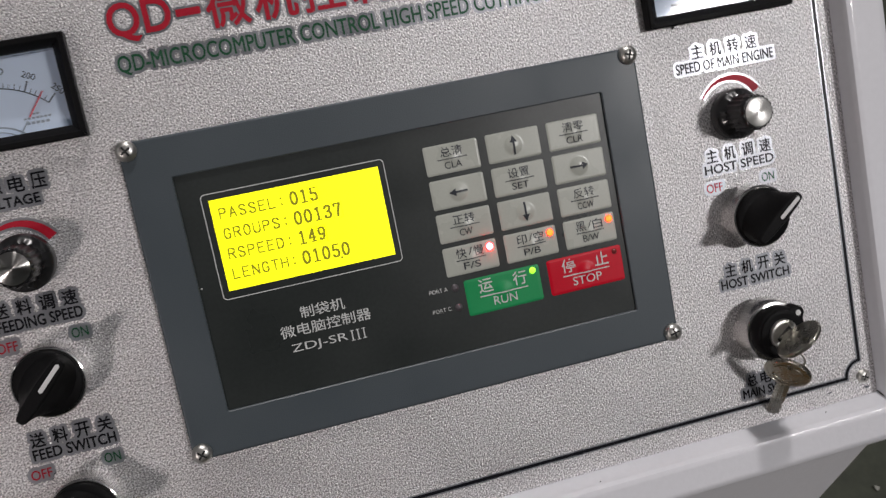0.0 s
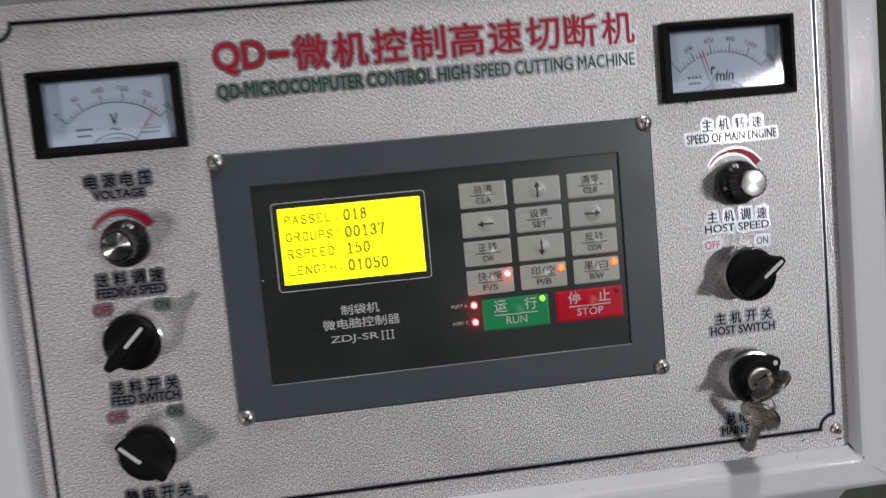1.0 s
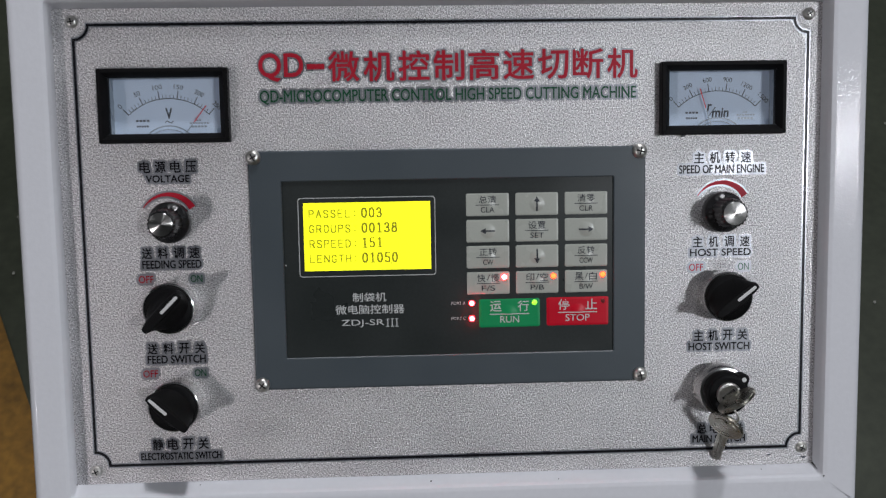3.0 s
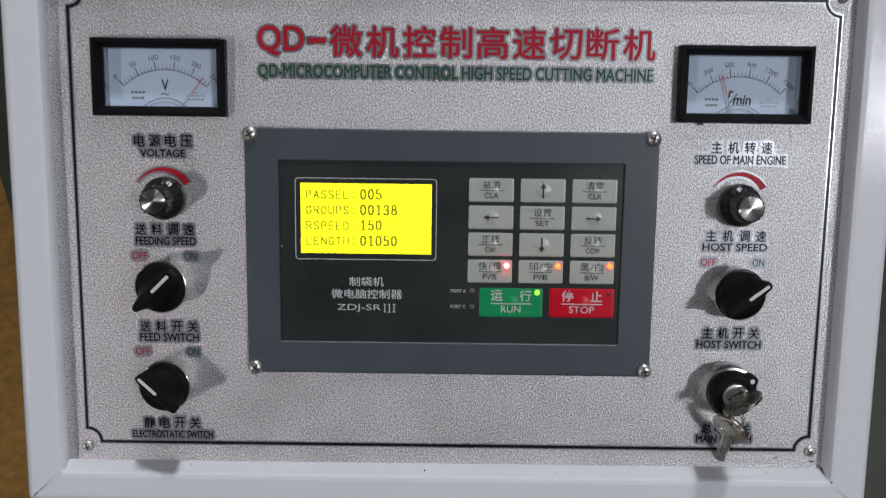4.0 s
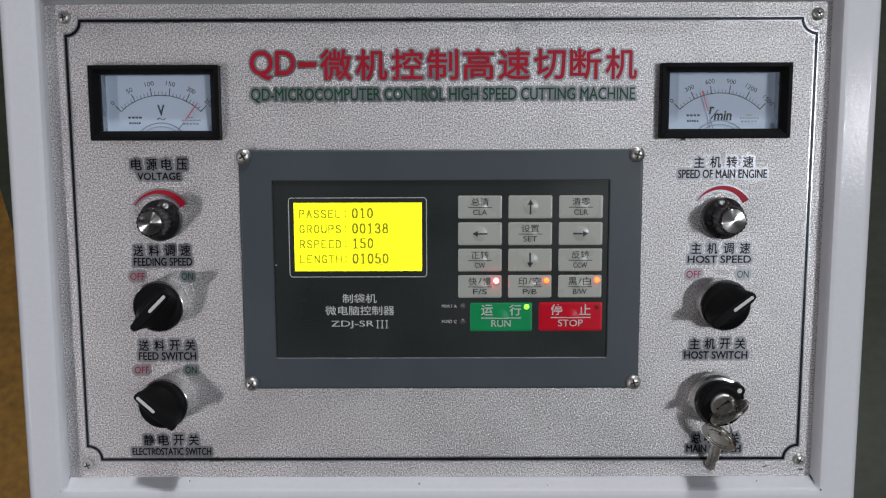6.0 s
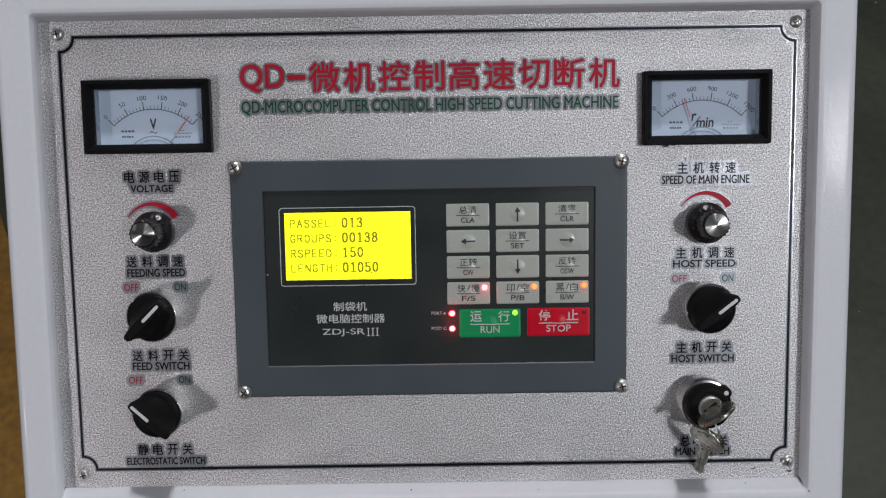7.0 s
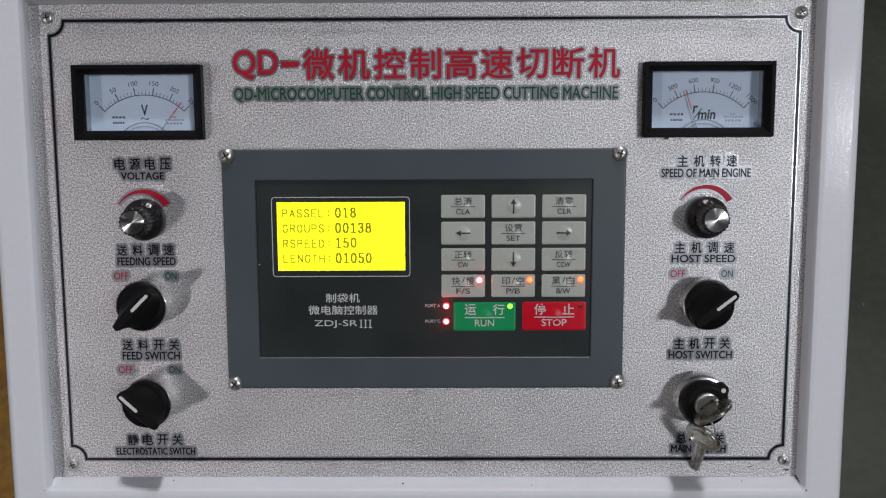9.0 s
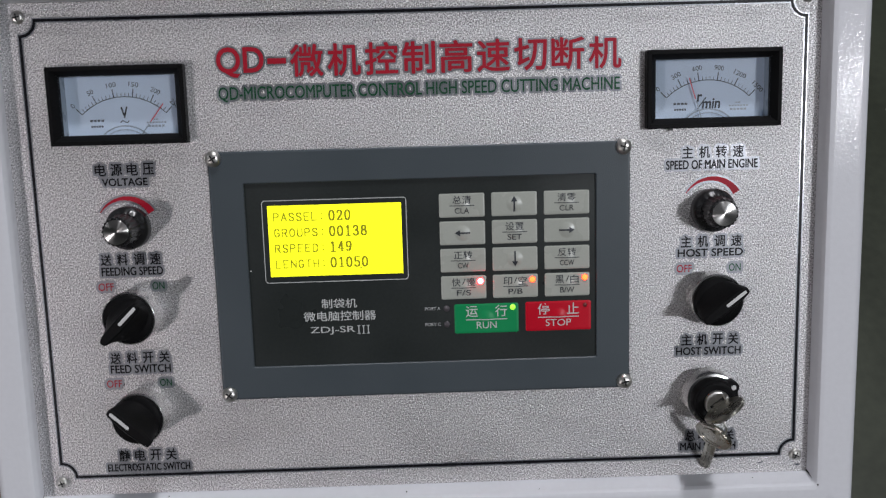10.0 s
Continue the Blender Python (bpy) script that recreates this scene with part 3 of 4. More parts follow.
# ---- key switch with its keys ----
def key_shape(bow_w, bow_h, shank):
    """A key in its own plane: bow round the origin, blade towards -y."""
    out = [(bow_w / 2 * math.cos(a), bow_h / 2 * math.sin(a)) for a in (2 * math.pi * i / 36 for i in range(36))]
    inn = [(1.9 * math.cos(a), bow_h * 0.27 + 1.5 * math.sin(a)) for a in (2 * math.pi * i / 36 for i in range(36))]
    th = 0.95
    bm = hoop([(inn, -th), (inn, th), (shrink(out, 0.5), th), (out, th - 0.4), (out, -th + 0.4), (shrink(out, 0.5), -th)], close=True)
    bw = 3.1
    teeth = [(-bw, -bow_h / 2 + 1.5), (-bw, -bow_h / 2 - shank + 2), (-bw + 1.2, -bow_h / 2 - shank), (bw - 2.0, -bow_h / 2 - shank),
             (bw, -bow_h / 2 - shank + 2.5), (bw - 0.9, -bow_h / 2 - shank + 5), (bw, -bow_h / 2 - shank + 7), (bw - 0.7, -bow_h / 2 - shank + 9.5),
             (bw, -bow_h / 2 - shank + 12), (bw, -bow_h / 2 + 1.5)]
    prism(teeth, -0.9, 0.9, 0.2, bm)
    for a, b in ((0.6, 1.9), (3.4, 4.0)):
        hoop([(shrink(out, a), th - 0.1), (shrink(out, a + 0.15), th + 0.35), (shrink(out, b - 0.15), th + 0.35), (shrink(out, b), th - 0.1)], False, bm)
    return bm


def build_lock(x, y):
    root = thing("key_switch", x, y)
    tagged(root, "black key switch with chromed collar and silver lock barrel", "key switch")
    part("collar", lathe([(14.9, 0), (15.0, 1.0), (14.9, 11.4), (14.4, 12.4), (13.4, 12.7)], 56), CHROME, root, "chromed collar", smooth=True)
    part("body", lathe([(12.6, 9.6), (13.0, 11), (12.9, 17.0), (12.4, 18.0), (11.5, 18.4), (11.2, 19.1), (10.2, 19.4), (9.0, 19.2), (7.6, 19.1)], 56),
         PLASTIC, root, smooth=True)
    lug = part("lug", prism(arc(12.4, 0, 3.4, -80, 80, 12) + [(6, 7.6), (6, -7.6)], 12.0, 19.0, 0.8), PLASTIC, root, smooth=True)
    lug.matrix_basis = pose(0, 0, 0, 0, 0, 42)
    part("index_dot", _dot(12.4, 0, 1.35, 18.9, 19.3), POINTER, lug, "white index dot")
    part("barrel", lathe([(7.2, 18.4), (7.2, 20.0), (6.8, 20.6), (5.9, 20.8), (5.6, 20.2), (3.0, 20.2)], 44), STEEL, root, "silver lock barrel", smooth=True)
    slot = part("key_slot", box(-4.4, -1.3, 19.8, 4.4, 1.3, 20.35), SEAM, root)
    slot.matrix_basis = pose(0, 0, 0, 0, 0, 38)
    return root


def _dot(x, y, r, z0, z1):
    return prism([(x + r * math.cos(a), y + r * math.sin(a)) for a in (2 * math.pi * i / 20 for i in range(20))], z0, z1, 0.15)


def build_keys(x, y):
    # the key in the lock: its plane stands out of the panel
    root = thing("key", x, y)
    tagged(root, "silver key standing in the key switch", "key", "keys")
    u = Vector((math.cos(radians(32)), math.sin(radians(32)), 0))
    up = Vector((0, 0, 1))
    m = Matrix((u, up, u.cross(up))).transposed().to_4x4()
    m.translation = Vector((0.0, 0.0, 31.5))
    bm = key_shape(23.5, 19.0, 9.0)
    bm.transform(m)
    part("blade_and_bow", bm, NICKEL, root, smooth=True)
    # the spare key hangs by a wire ring and leans on the plate
    hung = thing("key", x, y)
    tagged(hung, "silver spare key hanging from a wire ring against the panel", "key", "keys")
    bow, tip = Vector((-2.6, -17.6, 22.5)), Vector((-0.6, -43.6, 1.4))
    down = (tip - bow).normalized()
    wide = Vector((14, -4.8, 12.4))
    wide = (wide - down * wide.dot(down)).normalized()
    m = Matrix((wide, -down, wide.cross(-down))).transposed().to_4x4()
    m.translation = bow
    bm = key_shape(21.5, 18.5, 25.5)
    for sx in (-1.1, 1.0):
        box(sx - 0.4, -33, 0.8, sx + 0.4, -9.5, 1.4, 0.15, bm)
    bm.transform(m)
    part("blade_and_bow", bm, NICKEL, hung, smooth=True)
    ringthing = thing("key_ring", x, y)
    tagged(ringthing, "small steel wire ring joining the two keys", "key ring")
    bm = bmesh.new()
    a = bow - down * 5.0
    mid = (a + Vector((-1.0, -5.0, 30.0))) / 2
    rad, tube, seg, sid = 5.4, 0.6, 28, 8
    axis = Vector((0.75, 0.35, -0.45)).normalized()
    e1 = axis.cross(Vector((0, 1, 0))).normalized()
    e2 = axis.cross(e1)
    rings = []
    for i in range(seg):
        t = 2 * math.pi * i / seg
        d = e1 * math.cos(t) + e2 * math.sin(t)
        rings.append([bm.verts.new(mid + d * rad + (d * math.cos(s) + axis * math.sin(s)) * tube) for s in (2 * math.pi * k / sid for k in range(sid))])
    for i in range(seg):
        for k in range(sid):
            bm.faces.new((rings[i][k], rings[(i + 1) % seg][k], rings[(i + 1) % seg][(k + 1) % sid], rings[i][(k + 1) % sid]))
    part("wire", bm, STEEL, ringthing, smooth="all")


# ---- the control unit: bezel, membrane, display and keys ----
MOVERS = {}
FACE = 1.9
CELL, ROW0, ROWSTEP, COL0 = 4.17, 150.5, 8.75, -82.6
CELLF, COLF = 4.34, -82.6


def dome(cx, cy, h=0.5, s=4.2):
    return lambda x, y: h * max(0.0, 1 - ((x - cx) ** 2 + (y - cy) ** 2) / (s * s)) ** 1.15


def build_control_unit():
    root = thing("control_unit", 0, 0)
    tagged(root, "grey framed machine controller with lit yellow display and membrane keys", "controller")
    o = rrect(-115.8, 47.4, 114.6, 186.8, 1.5, 3)
    w = rrect(-97.2, 66.0, 95.8, 169.2, 0.6, 3)
    part("bezel", hoop([(o, 0), (o, 2.7), (shrink(o, 0.3), 3.1), (shrink(o, 0.9), 3.3), (shrink(o, 1.3), 3.3), (shrink(w, -0.9), 3.3), (shrink(w, -0.5), 3.3), (w, 2.9), (w, 0)], close=True),
         BEZEL, root, "blue-grey painted metal bezel", smooth=True)
    for x, y, a in ((-112.6, 183.2, 30), (111.0, 183.6, 75), (111.6, 51.2, 15), (-111.8, 50.6, 50)):
        s = part("screw", lathe([(4.4, 3.0), (4.4, 3.8), (4.0, 5.0), (3.0, 5.9), (1.5, 6.3)], 28), STEEL, root, "pan-head screw", smooth="all")
        s.matrix_basis = pose(x / 1000, y / 1000, 0, 0, 0, a)
        cross = box(-2.3, -0.45, 5.6, 2.3, 0.45, 6.34)
        box(-0.45, -2.3, 5.6, 0.45, 2.3, 6.36, 0, cross)
        part("cross_slot", cross, SEAM, s)
    # membrane with an opening for the display
    part("membrane", tiles([-97.2, -85.2, -11.6, 95.8], [66.0, 117.0, 156.6, 169.2], FACE, {(1, 1)}), MEMBRANE, root, "black plastic membrane")
    part("paint_speck", _dot(-96.1, 120.6, 0.42, FACE, FACE + 0.15), WHITE_INK, root)
    part("display_line", ribbon(rrect(-88.1, 113.6, -8.9, 159.4, 1.8, 5), 0.42, FACE + 0.06, True), WHITE_INK, root, "thin pale line round the display")
    # display sheet, open where figures change
    holes = [(0, 8), (0, 9), (1, 11), (2, 8), (2, 9)]
    xs, ys = {-85.2, -11.6}, {117.0, 156.6}
    cells = []
    for r, c in holes:
        x, y = COLF + CELLF * c, ROW0 - ROWSTEP * r
        cells.append((round(x + 0.05, 3), round(y - 3.6, 3), round(x + CELLF - 0.05, 3), round(y + 3.6, 3)))
        xs |= {cells[-1][0], cells[-1][2]}
        ys |= {cells[-1][1], cells[-1][3]}
    xs, ys = sorted(xs), sorted(ys)
    skip = set()
    for a, b, c, d in cells:
        for i in range(len(xs) - 1):
            for j in range(len(ys) - 1):
                if a <= (xs[i] + xs[i + 1]) / 2 <= c and b <= (ys[j] + ys[j + 1]) / 2 <= d:
                    skip.add((i, j))
    screen = part("display", tiles(xs, ys, FACE - 0.02, skip), LCD, root, "lit yellow character display")
    thin, bold = bmesh.new(), bmesh.new()
    fixed = (("PASSEL:", "0"), ("GROUPS:", "0013"), ("RSPEED:", "1"), ("LENGTH:", "01050"))
    for r, (word, figs) in enumerate(fixed):
        y = ROW0 - ROWSTEP * r
        for c, ch in enumerate(word):
            x = COL0 + CELL * c + CELL / 2
            if ch == ":":
                for dy in (-1.4, 1.1):
                    tiles([x - 0.4, x + 0.4], [y + dy - 0.5, y + dy + 0.3], FACE + 0.03, (), thin)
            else:
                stroked(ch, x - 1.3, y - 2.35, x + 1.3, y + 1.85, 0.56, 0.56, FACE + 0.02, thin)
        for c, ch in enumerate(figs):
            figure(ch, COLF + CELLF * (7 + c) + CELLF / 2, y, FACE + 0.02, bold)
    x, y = COLF + CELLF * 11 - 0.1, ROW0 - ROWSTEP * 3 - 3.4
    tiles([x - 0.45, x + 0.45], [y - 0.4, y + 0.4], FACE + 0.03, (), bold)
    part("caption_writing", thin, LCD_THIN, screen)
    part("figure_writing", bold, LCD_INK, screen)
    # figures that change sit on small rings that turn behind the sheet
    R = 12.5
    part("backlight", tiles([-85.2, -11.6], [117.0, 156.6], FACE - 1.2), LCD, screen)
    for key, h, side, z in (("groups_one", 2, -1, 0.2), ("passel_ten", 0, 1, 0.36), ("passel_one", 1, -1, 0.52), ("speed_ten", 3, 1, 0.68), ("speed_one", 4, -1, 0.84)):
        r, c = holes[h]
        x, y = COLF + CELLF * (c + 0.5), ROW0 - ROWSTEP * r
        disc = part("figure_ring", hoop([(arc(0, 0, 10.3, 0, 354, 59), 0), (arc(0, 0, 14.55, 0, 354, 59), 0)]), LCD, screen)
        bm = bmesh.new()
        for d in range(10):
            n0 = len(bm.verts)
            figure(str(d), side * R, 0, 0.04, bm)
            bm.verts.ensure_lookup_table()
            bmesh.ops.rotate(bm, verts=bm.verts[n0:], cent=(0, 0, 0), matrix=Matrix.Rotation(radians(-36 * d), 3, "Z"))
        part("figures", bm, LCD_INK, disc)
        MOVERS[key] = (disc, (x - side * R) / 1000, y / 1000, (FACE - z) / 1000)
    # writing on the membrane
    bm = writing("制袋机", -58, 98.2, -38.2, 103.6, FACE + 0.06, 0.006)
    writing("微电脑控制器", -68.2, 91, -27.8, 96.5, FACE + 0.06, 0.006, None, bm)
    writing("ZDJ-SR", -64.8, 83.2, -39.8, 87.8, FACE + 0.06, 0.0, None, bm)
    for i in range(3):
        x = -37.7 + i * 2.65
        tiles([x - 0.28, x + 0.28], [83.2, 88.0], FACE + 0.06, (), bm)
        tiles([x - 0.9, x + 0.9], [83.2, 83.55], FACE + 0.07, (), bm)
        tiles([x - 0.9, x + 0.9], [87.65, 88.0], FACE + 0.07, (), bm)
    part("name_writing", bm, WHITE_INK, root, "pale printed controller name")
    bm = writing("PORT A", -0.2, 95.3, 8.4, 97.1, FACE + 0.06, 0.0)
    writing("PORT C", -0.2, 86.2, 8.4, 88.0, FACE + 0.06, 0.0, None, bm)
    part("port_writing", bm, WHITE_INK, root)

    # keys, each slightly domed
    cols, rows = (9.3, 38.2, 67.2), (147.3, 131.9, 116.6, 101.2)
    names = (("总清", "CLA"), "up", ("清零", "CLR"), "left", ("设置", "SET"), "right", ("正转", "CW"), "down", ("反转", "CCW"),
             ("快/慢", "F/S"), ("印/空", "P/B"), ("黑/白", "B/W"))
    for i, what in enumerate(names):
        x0, y0 = cols[i % 3], rows[i // 3]
        key_pad(root, x0, y0, 25.1, 13.2, KEYCAP, DIAL_INK, what)
    key_pad(root, 16.2, 81.4, 36.0, 16.8, GREEN_KEY, WHITE_INK, ("运  行", "RUN"), "green RUN key")
    key_pad(root, 56.2, 81.6, 36.8, 16.8, RED_KEY, WHITE_INK, ("停  止", "STOP"), "red STOP key")
    # small lamps
    for key, x, y, r, lit, off, a in (("led_speed", 31.2, 111.2, 1.95, LED_RED, LED_OFF, 0), ("led_print", 60.3, 111.3, 1.8, LED_AMBER, LED_OFF, 0),
                                      ("led_mark", 89.6, 111.6, 1.8, LED_AMBER, LED_OFF, 0), ("led_run", 49.0, 95.8, 1.6, LED_GREEN, LED_OFF, 0),
                                      ("led_stop", 89.7, 95.8, 1.3, LED_RED, LED_OFF, 150), ("led_port_a", 11.9, 96.0, 1.75, LED_RED, LED_GREY, 150),
                                      ("led_port_c", 11.9, 86.9, 1.75, LED_RED, LED_GREY, 150)):
        on_key = not key.startswith("led_port")
        led = part("indicator_lamp", led_ball(r / math.sin(radians(60))), [off, lit, LED_CORES.get(lit, lit) if on_key else LED_PORT_CORE], root,
                   "small round indicator lamp", smooth="all")
        z = FACE + (0.24 if on_key else 0.0) - r / math.tan(radians(60))
        led.matrix_basis = pose(x / 1000, y / 1000, z / 1000, a, 0, 0)
        MOVERS[key] = (led, x / 1000, y / 1000, z / 1000)
    return root


def led_ball(r):
    bm = bmesh.new()
    bmesh.ops.create_uvsphere(bm, u_segments=24, v_segments=30, radius=r)
    for f in bm.faces:
        c = f.calc_center_median()
        f.material_index = 2 if c.z > r * math.cos(radians(46)) else 1 if c.z > r * math.cos(radians(63)) else 0
    return bm


def oval(cx, cy, rx, ry, n=20):
    return [(cx + rx * math.sin(2 * math.pi * i / n), cy + ry * math.cos(2 * math.pi * i / n)) for i in range(n + 1)]


# strokes of the display's characters in a unit box
STROKES = {
    "0": [oval(0.5, 0.5, 0.46, 0.5)],
    "1": [[(0.54, 0), (0.54, 1)], [(0.2, 0), (0.88, 0)], [(0.22, 0.86), (0.54, 1)]],
    "2": [[(0.08, 0.76), (0.18, 0.94), (0.48, 1), (0.8, 0.93), (0.9, 0.75), (0.8, 0.55), (0.08, 0.02)], [(0.06, 0), (0.94, 0)], [(0.96, 0), (0.96, 0.16)]],
    "3": [[(0.1, 0.8), (0.2, 0.95), (0.5, 1), (0.8, 0.93), (0.86, 0.75), (0.74, 0.58), (0.42, 0.53)],
          [(0.42, 0.53), (0.8, 0.46), (0.94, 0.27), (0.84, 0.08), (0.5, 0), (0.2, 0.04), (0.06, 0.2)]],
    "4": [[(0.7, 0), (0.7, 1)], [(0.7, 1), (0.04, 0.3)], [(0.04, 0.3), (1, 0.3)], [(0.46, 0), (0.94, 0)]],
    "5": [[(0.9, 1), (0.18, 1)], [(0.16, 1), (0.12, 0.54)], [(0.12, 0.54), (0.48, 0.62), (0.84, 0.52), (0.95, 0.3), (0.84, 0.08), (0.5, 0), (0.2, 0.03), (0.06, 0.18)]],
    "6": [[(0.88, 0.86), (0.7, 0.99), (0.4, 0.95), (0.15, 0.7), (0.06, 0.35), (0.15, 0.08), (0.5, 0), (0.85, 0.08), (0.95, 0.3), (0.82, 0.53), (0.5, 0.59), (0.2, 0.5)]],
    "7": [[(0.06, 0.82), (0.06, 1)], [(0.06, 1), (0.94, 1)], [(0.92, 1), (0.62, 0.5), (0.46, 0)]],
    "8": [oval(0.5, 0.77, 0.37, 0.23, 14), oval(0.5, 0.27, 0.46, 0.27, 14)],
    "P": [[(0, 0), (0, 1)], [(0, 1), (0.65, 1), (0.95, 0.88), (0.95, 0.62), (0.65, 0.5), (0, 0.5)]],
    "A": [[(0, 0), (0.5, 1), (1, 0)], [(0.2, 0.36), (0.8, 0.36)]],
    "S": [[(0.96, 0.8), (0.75, 1), (0.25, 1), (0.04, 0.82), (0.1, 0.64), (0.9, 0.38), (0.98, 0.18), (0.75, 0), (0.25, 0), (0.02, 0.2)]],
    "E": [[(0, 0), (0, 1)], [(0, 1), (0.95, 1)], [(0, 0.52), (0.75, 0.52)], [(0, 0), (0.95, 0)]],
    "L": [[(0, 1), (0, 0)], [(0, 0), (0.95, 0)]],
    "G": [[(0.94, 0.8), (0.72, 1), (0.3, 1), (0.03, 0.75), (0.03, 0.25), (0.3, 0), (0.72, 0), (0.97, 0.2)], [(0.97, 0.2), (0.97, 0.44)], [(0.97, 0.44), (0.6, 0.44)]],
    "R": [[(0, 0), (0, 1)], [(0, 1), (0.65, 1), (0.95, 0.88), (0.95, 0.62), (0.65, 0.5), (0, 0.5)], [(0.5, 0.5), (1, 0)]],
    "O": [[(0.3, 1), (0.7, 1), (0.98, 0.72), (0.98, 0.28), (0.7, 0), (0.3, 0), (0.02, 0.28), (0.02, 0.72), (0.3, 1)]],
    "U": [[(0, 1), (0, 0.22), (0.25, 0), (0.75, 0), (1, 0.22), (1, 1)]],
    "D": [[(0, 0), (0, 1)], [(0, 1), (0.6, 1), (0.97, 0.72), (0.97, 0.28), (0.6, 0), (0, 0)]],
    "N": [[(0, 0), (0, 1)], [(0, 1), (1, 0)], [(1, 0), (1, 1)]],
    "T": [[(0, 1), (1, 1)], [(0.5, 1), (0.5, 0)]],
    "H": [[(0, 0), (0, 1)], [(1, 0), (1, 1)], [(0, 0.52), (1, 0.52)]],
}
STROKES["9"] = [[(1 - u, 1 - v) for u, v in STROKES["6"][0]]]


def nib(p, q, wx, wy, z, bm):
    """The patch that a flat pen leaves between two points."""
    pts = sorted({(round(c[0] + sx * wx / 2, 4), round(c[1] + sy * wy / 2, 4)) for c in (p, q) for sx in (-1, 1) for sy in (-1, 1)})

    def half(seq):
        out = []
        for c in seq:
            while len(out) > 1 and (out[-1][0] - out[-2][0]) * (c[1] - out[-2][1]) - (out[-1][1] - out[-2][1]) * (c[0] - out[-2][0]) <= 1e-9:
                out.pop()
            out.append(c)
        return out[:-1]

    bm.faces.new([bm.verts.new((*c, z)) for c in half(pts) + half(pts[::-1])])


def stroked(ch, x0, y0, x1, y1, wx, wy, z, bm):
    for line in STROKES[ch]:
        place = [(x0 + (x1 - x0) * u, y0 + (y1 - y0) * v) for u, v in line]
        for k, (p, q) in enumerate(zip(place, place[1:])):
            nib(p, q, wx, wy, z + 0.0015 * k, bm)
            z += 0.0004
    return bm


def figure(ch, x, y, z, bm):
    """One display figure, upright strokes thicker than level ones."""
    return stroked(ch, x - 1.42, y - 2.65, x + 1.42, y + 2.75, 0.95, 0.6, z, bm)


def key_pad(root, x0, y0, w, h, material, ink, what, label=""):
    f = dome(x0 + w * 0.5, y0 + h * 0.5, 0.75, 4.4)
    bm = bmesh.new()
    nx, ny = 44, 24
    out = {}
    for i in range(nx + 1):
        for j in range(ny + 1):
            x, y = x0 + w * i / nx, y0 + h * j / ny
            edge = min(i, j, nx - i, ny - j)
            z = FACE + (0.02 if edge == 0 else 0.24) + f(x, y)
            if edge == 0 and (i in (0, nx)) and (j in (0, ny)):
                x += 0.35 * (1 if i == 0 else -1)
                y += 0.35 * (1 if j == 0 else -1)
            out[i, j] = bm.verts.new((x, y, z))
    for i in range(nx):
        for j in range(ny):
            bm.faces.new((out[i, j], out[i + 1, j], out[i + 1, j + 1], out[i, j + 1]))
    pad = part("key_button", bm, material, root, label, smooth="all")
    ib = bmesh.new()
    cx, cy, z = x0 + w / 2, y0 + h / 2, FACE + 0.34
    if what in ("up", "down", "left", "right"):
        turn = {"up": 90, "down": 270, "left": 180, "right": 0}[what]
        ribbon([(-4.3 + i * 0.8, 0) for i in range(8)], 0.95, 0, False, ib)
        for s in (1, -1):
            for k in range(4):
                a, b = k / 4, (k + 1) / 4
                ib.faces.new([ib.verts.new(p) for p in ((1.3 + 3.1 * a, 0, 0.002), (1.3 + 3.1 * b, 0, 0.002), (1.3 + 3.1 * b, s * 1.75 * (1 - b), 0.002),
                                                        (1.3 + 3.1 * a, s * 1.75 * (1 - a), 0.002))][::s])
        for v in ib.verts:
            p = Matrix.Rotation(radians(turn), 3, "Z") @ v.co
            v.co = (cx + p.x, cy + p.y, z + f(cx + p.x, cy + p.y) + v.co.z)
    else:
        cn, en = what
        big = h > 15
        if big:
            for ch, px in ((cn[0], -8.2), (cn[-1], 8.2)):
                writing(ch, cx + px - 3.4, cy + 0.9, cx + px + 3.4, cy + 7.3, z, 0.008, None, ib, f)
        elif "/" in cn:
            a, b = cn.split("/")
            writing(a, cx - 6.6, cy + 0.7, cx - 1.8, cy + 5.3, z, 0.004, None, ib, f)
            ribbon([(cx - 1.0, cy + 0.9), (cx + 0.8, cy + 5.0)], 0.4, z + 0.5, False, ib)
            writing(b, cx + 1.6, cy + 0.7, cx + 6.4, cy + 5.3, z, 0.004, None, ib, f)
        else:
            writing(cn, cx - 5.1, cy + 0.8, cx + 5.1, cy + 5.2, z, 0.004, None, ib, f)
        lw = 11.6 if big else 6.9
        ly = cy - 0.2 if not big else cy - 0.6
        pts = [(cx - lw + i * lw / 8, ly) for i in range(17)]
        n0 = len(ib.verts)
        ribbon(pts, 0.42 if not big else 0.55, z, False, ib)
        ib.verts.ensure_lookup_table()
        for v in ib.verts[n0:]:
            v.co.z += f(v.co.x, v.co.y)
        ew = {2: 3.0, 3: 4.0, 4: 7.6}[len(en)] if not big else {3: 5.6, 4: 7.2}[len(en)]
        eh = 3.2 if not big else 4.0
        writing(en, cx - ew, ly - 1.2 - eh, cx + ew, ly - 1.2, z, 0.004, None, ib, f)
    part("key_writing", ib, ink, pad)
    return pad


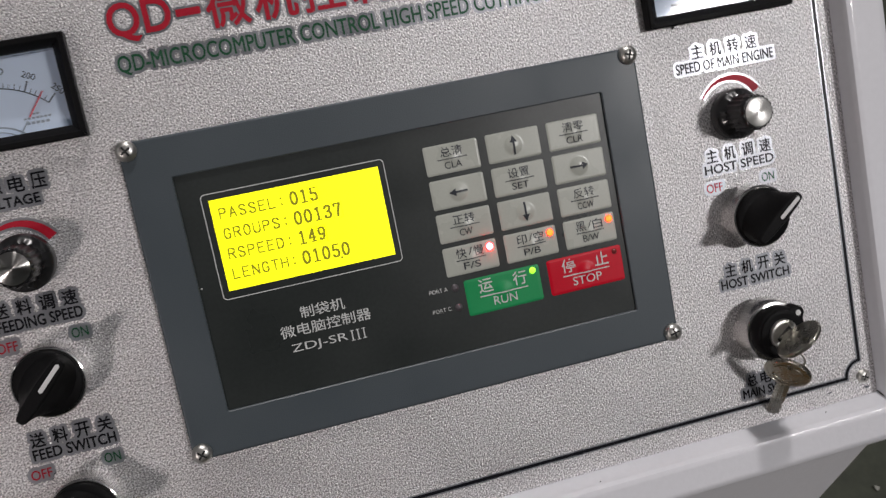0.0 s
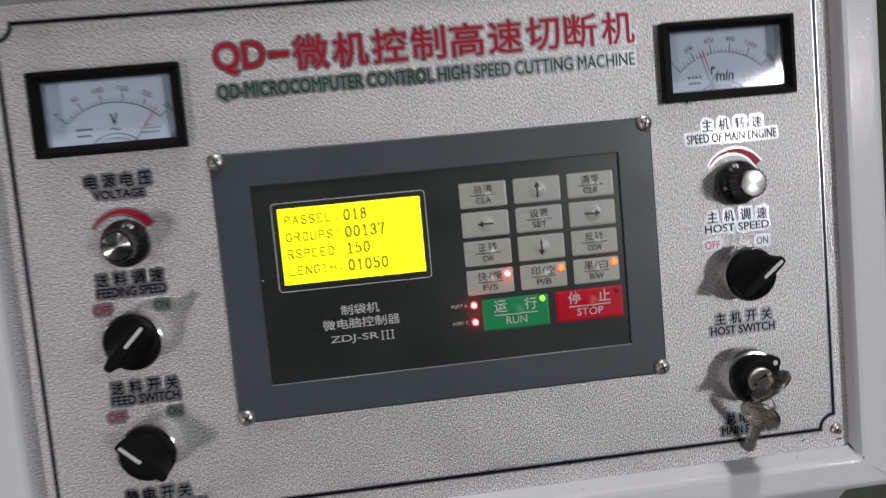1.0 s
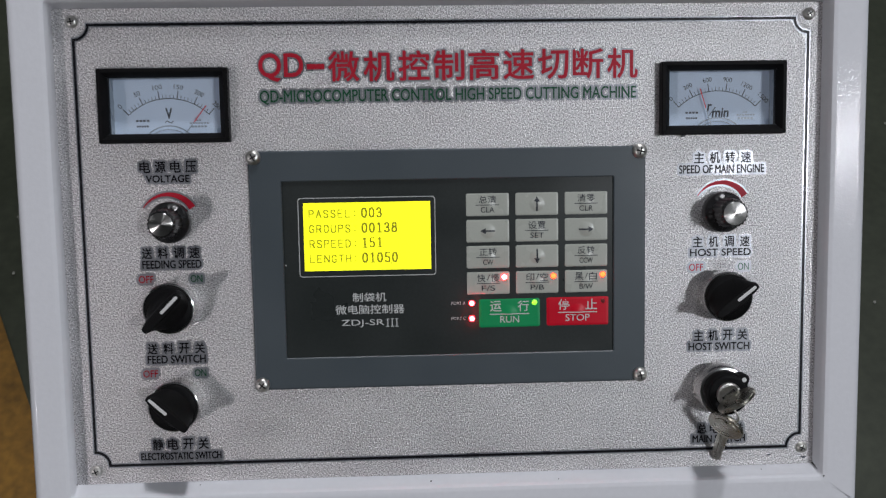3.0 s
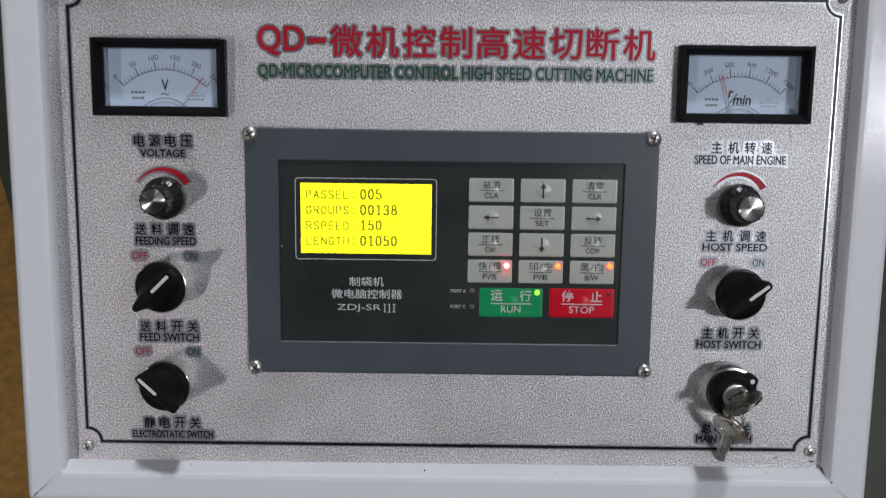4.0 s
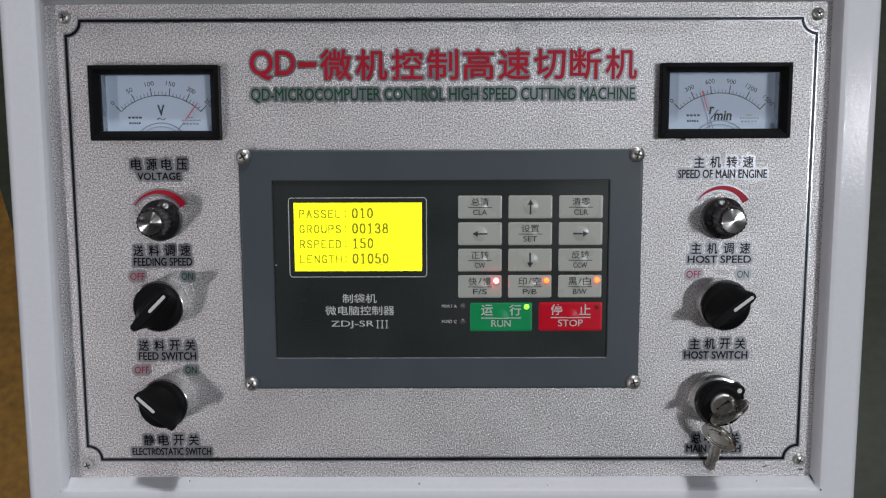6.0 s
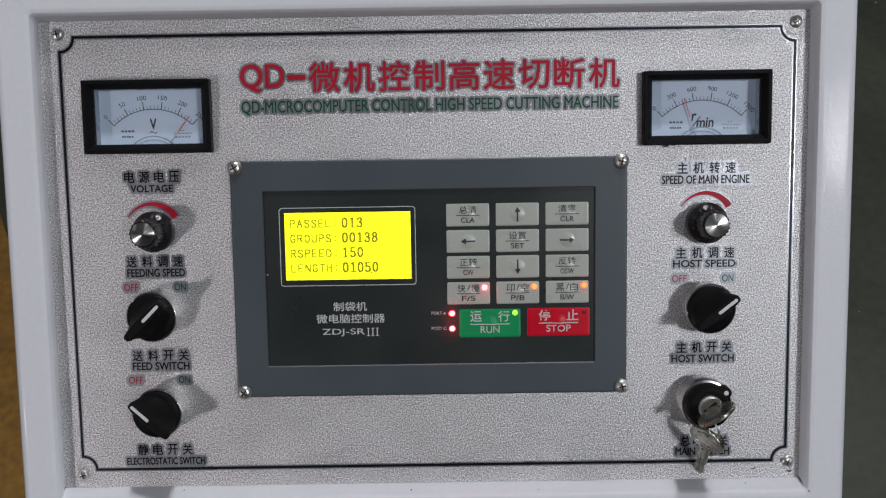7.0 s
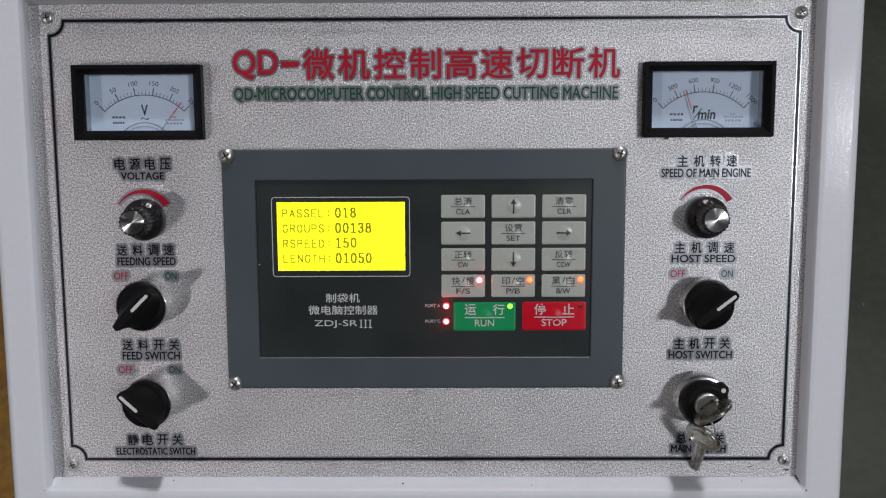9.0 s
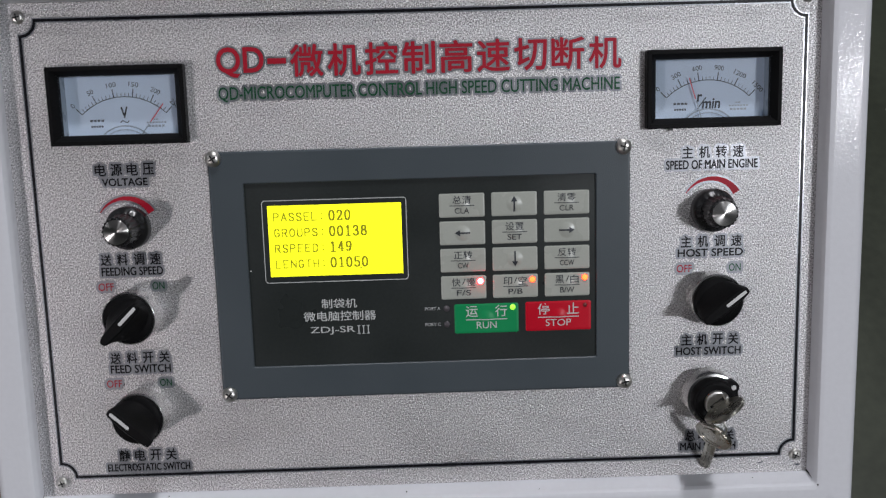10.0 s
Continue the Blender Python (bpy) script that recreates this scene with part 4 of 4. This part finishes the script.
build_console()
build_face_plate()
build_meter("voltmeter", -161.7, 213.4, ("0", "50", "100", "150", "200", "250"), 0.925, "black framed voltmeter with bluish dial and red needle")
build_meter("tachometer", 159.8, 213.6, ("0", "300", "600", "900", "1200", "1500"), 0.3, "black framed speed meter with bluish dial and red needle")
build_knob(-161.4, 147.0, 25)
build_knob(160.8, 147.2, 50)
build_selector(-161.8, 98.3, 45)
build_selector(-161.4, 41.2, 137)
build_selector(161.0, 98.2, 38)
build_lock(159.6, 41.8)
build_keys(159.6, 41.8)
build_control_unit()


# ---- what moves: changing figures and blinking lamps ----
def motions():
    def count(key, start, steps):
        disc, x, y, z = MOVERS[key]
        angle, value = 36.0 * start, start
        rows = [(0.0, pose(x, y, z, 0, 0, angle))]
        for t, v in steps:
            d = (v - value + 5) % 10 - 5
            rows.append((t - 2 / 30, pose(x, y, z, 0, 0, angle)))
            angle, value = angle + 36.0 * d, v
            rows.append((t - 1 / 30, pose(x, y, z, 0, 0, angle)))
        rows.append((10.0, pose(x, y, z, 0, 0, angle)))
        walk(disc, rows)

    pulse = [0.1 + 0.4 * k for k in range(25)]
    ones = [(t, (16 + k) % 10 if k < 5 else (k - 4) % 10) for k, t in enumerate(pulse)]
    ones[4] = (pulse[4], 0)
    count("passel_one", 5, ones)
    count("passel_ten", 1, [(1.7, 2), (2.0, 0), (5.7, 1), (9.7, 2)])
    count("groups_one", 7, [(2.1, 8)])
    count("speed_ten", 4, [(0.2, 5), (2.1, 4), (2.5, 5), (9.7, 4)])
    count("speed_one", 9, [(0.2, 0), (1.7, 1), (2.1, 9), (2.5, 1), (3.3, 0), (4.5, 1), (4.9, 0), (9.2, 1), (9.7, 9)])

    def blink(key, first, turns):
        led, x, y, z = MOVERS[key]
        state = first
        rows = [(0.0, pose(x, y, z, state, 0, 0))]
        for t, s in turns:
            if s == state:
                continue
            rows.append((t - 3 / 30, pose(x, y, z, state, 0, 0)))
            rows.append((t - 2 / 30, pose(x, y, z, (state + s) / 2, 0, 0)))
            state = s
            rows.append((t - 1 / 30, pose(x, y, z, state, 0, 0)))
        rows.append((10.0, pose(x, y, z, state, 0, 0)))
        walk(led, rows)

    on_off = []
    for t in pulse:
        on_off += [(t, 0), (t + 6 / 30, 150)]
    blink("led_port_a", 150, on_off)
    blink("led_port_c", 150, on_off)
    dip = []
    for t in pulse:
        dip += [(t, 150), (t + 3 / 30, 0)]
    blink("led_mark", 0, dip)


motions()
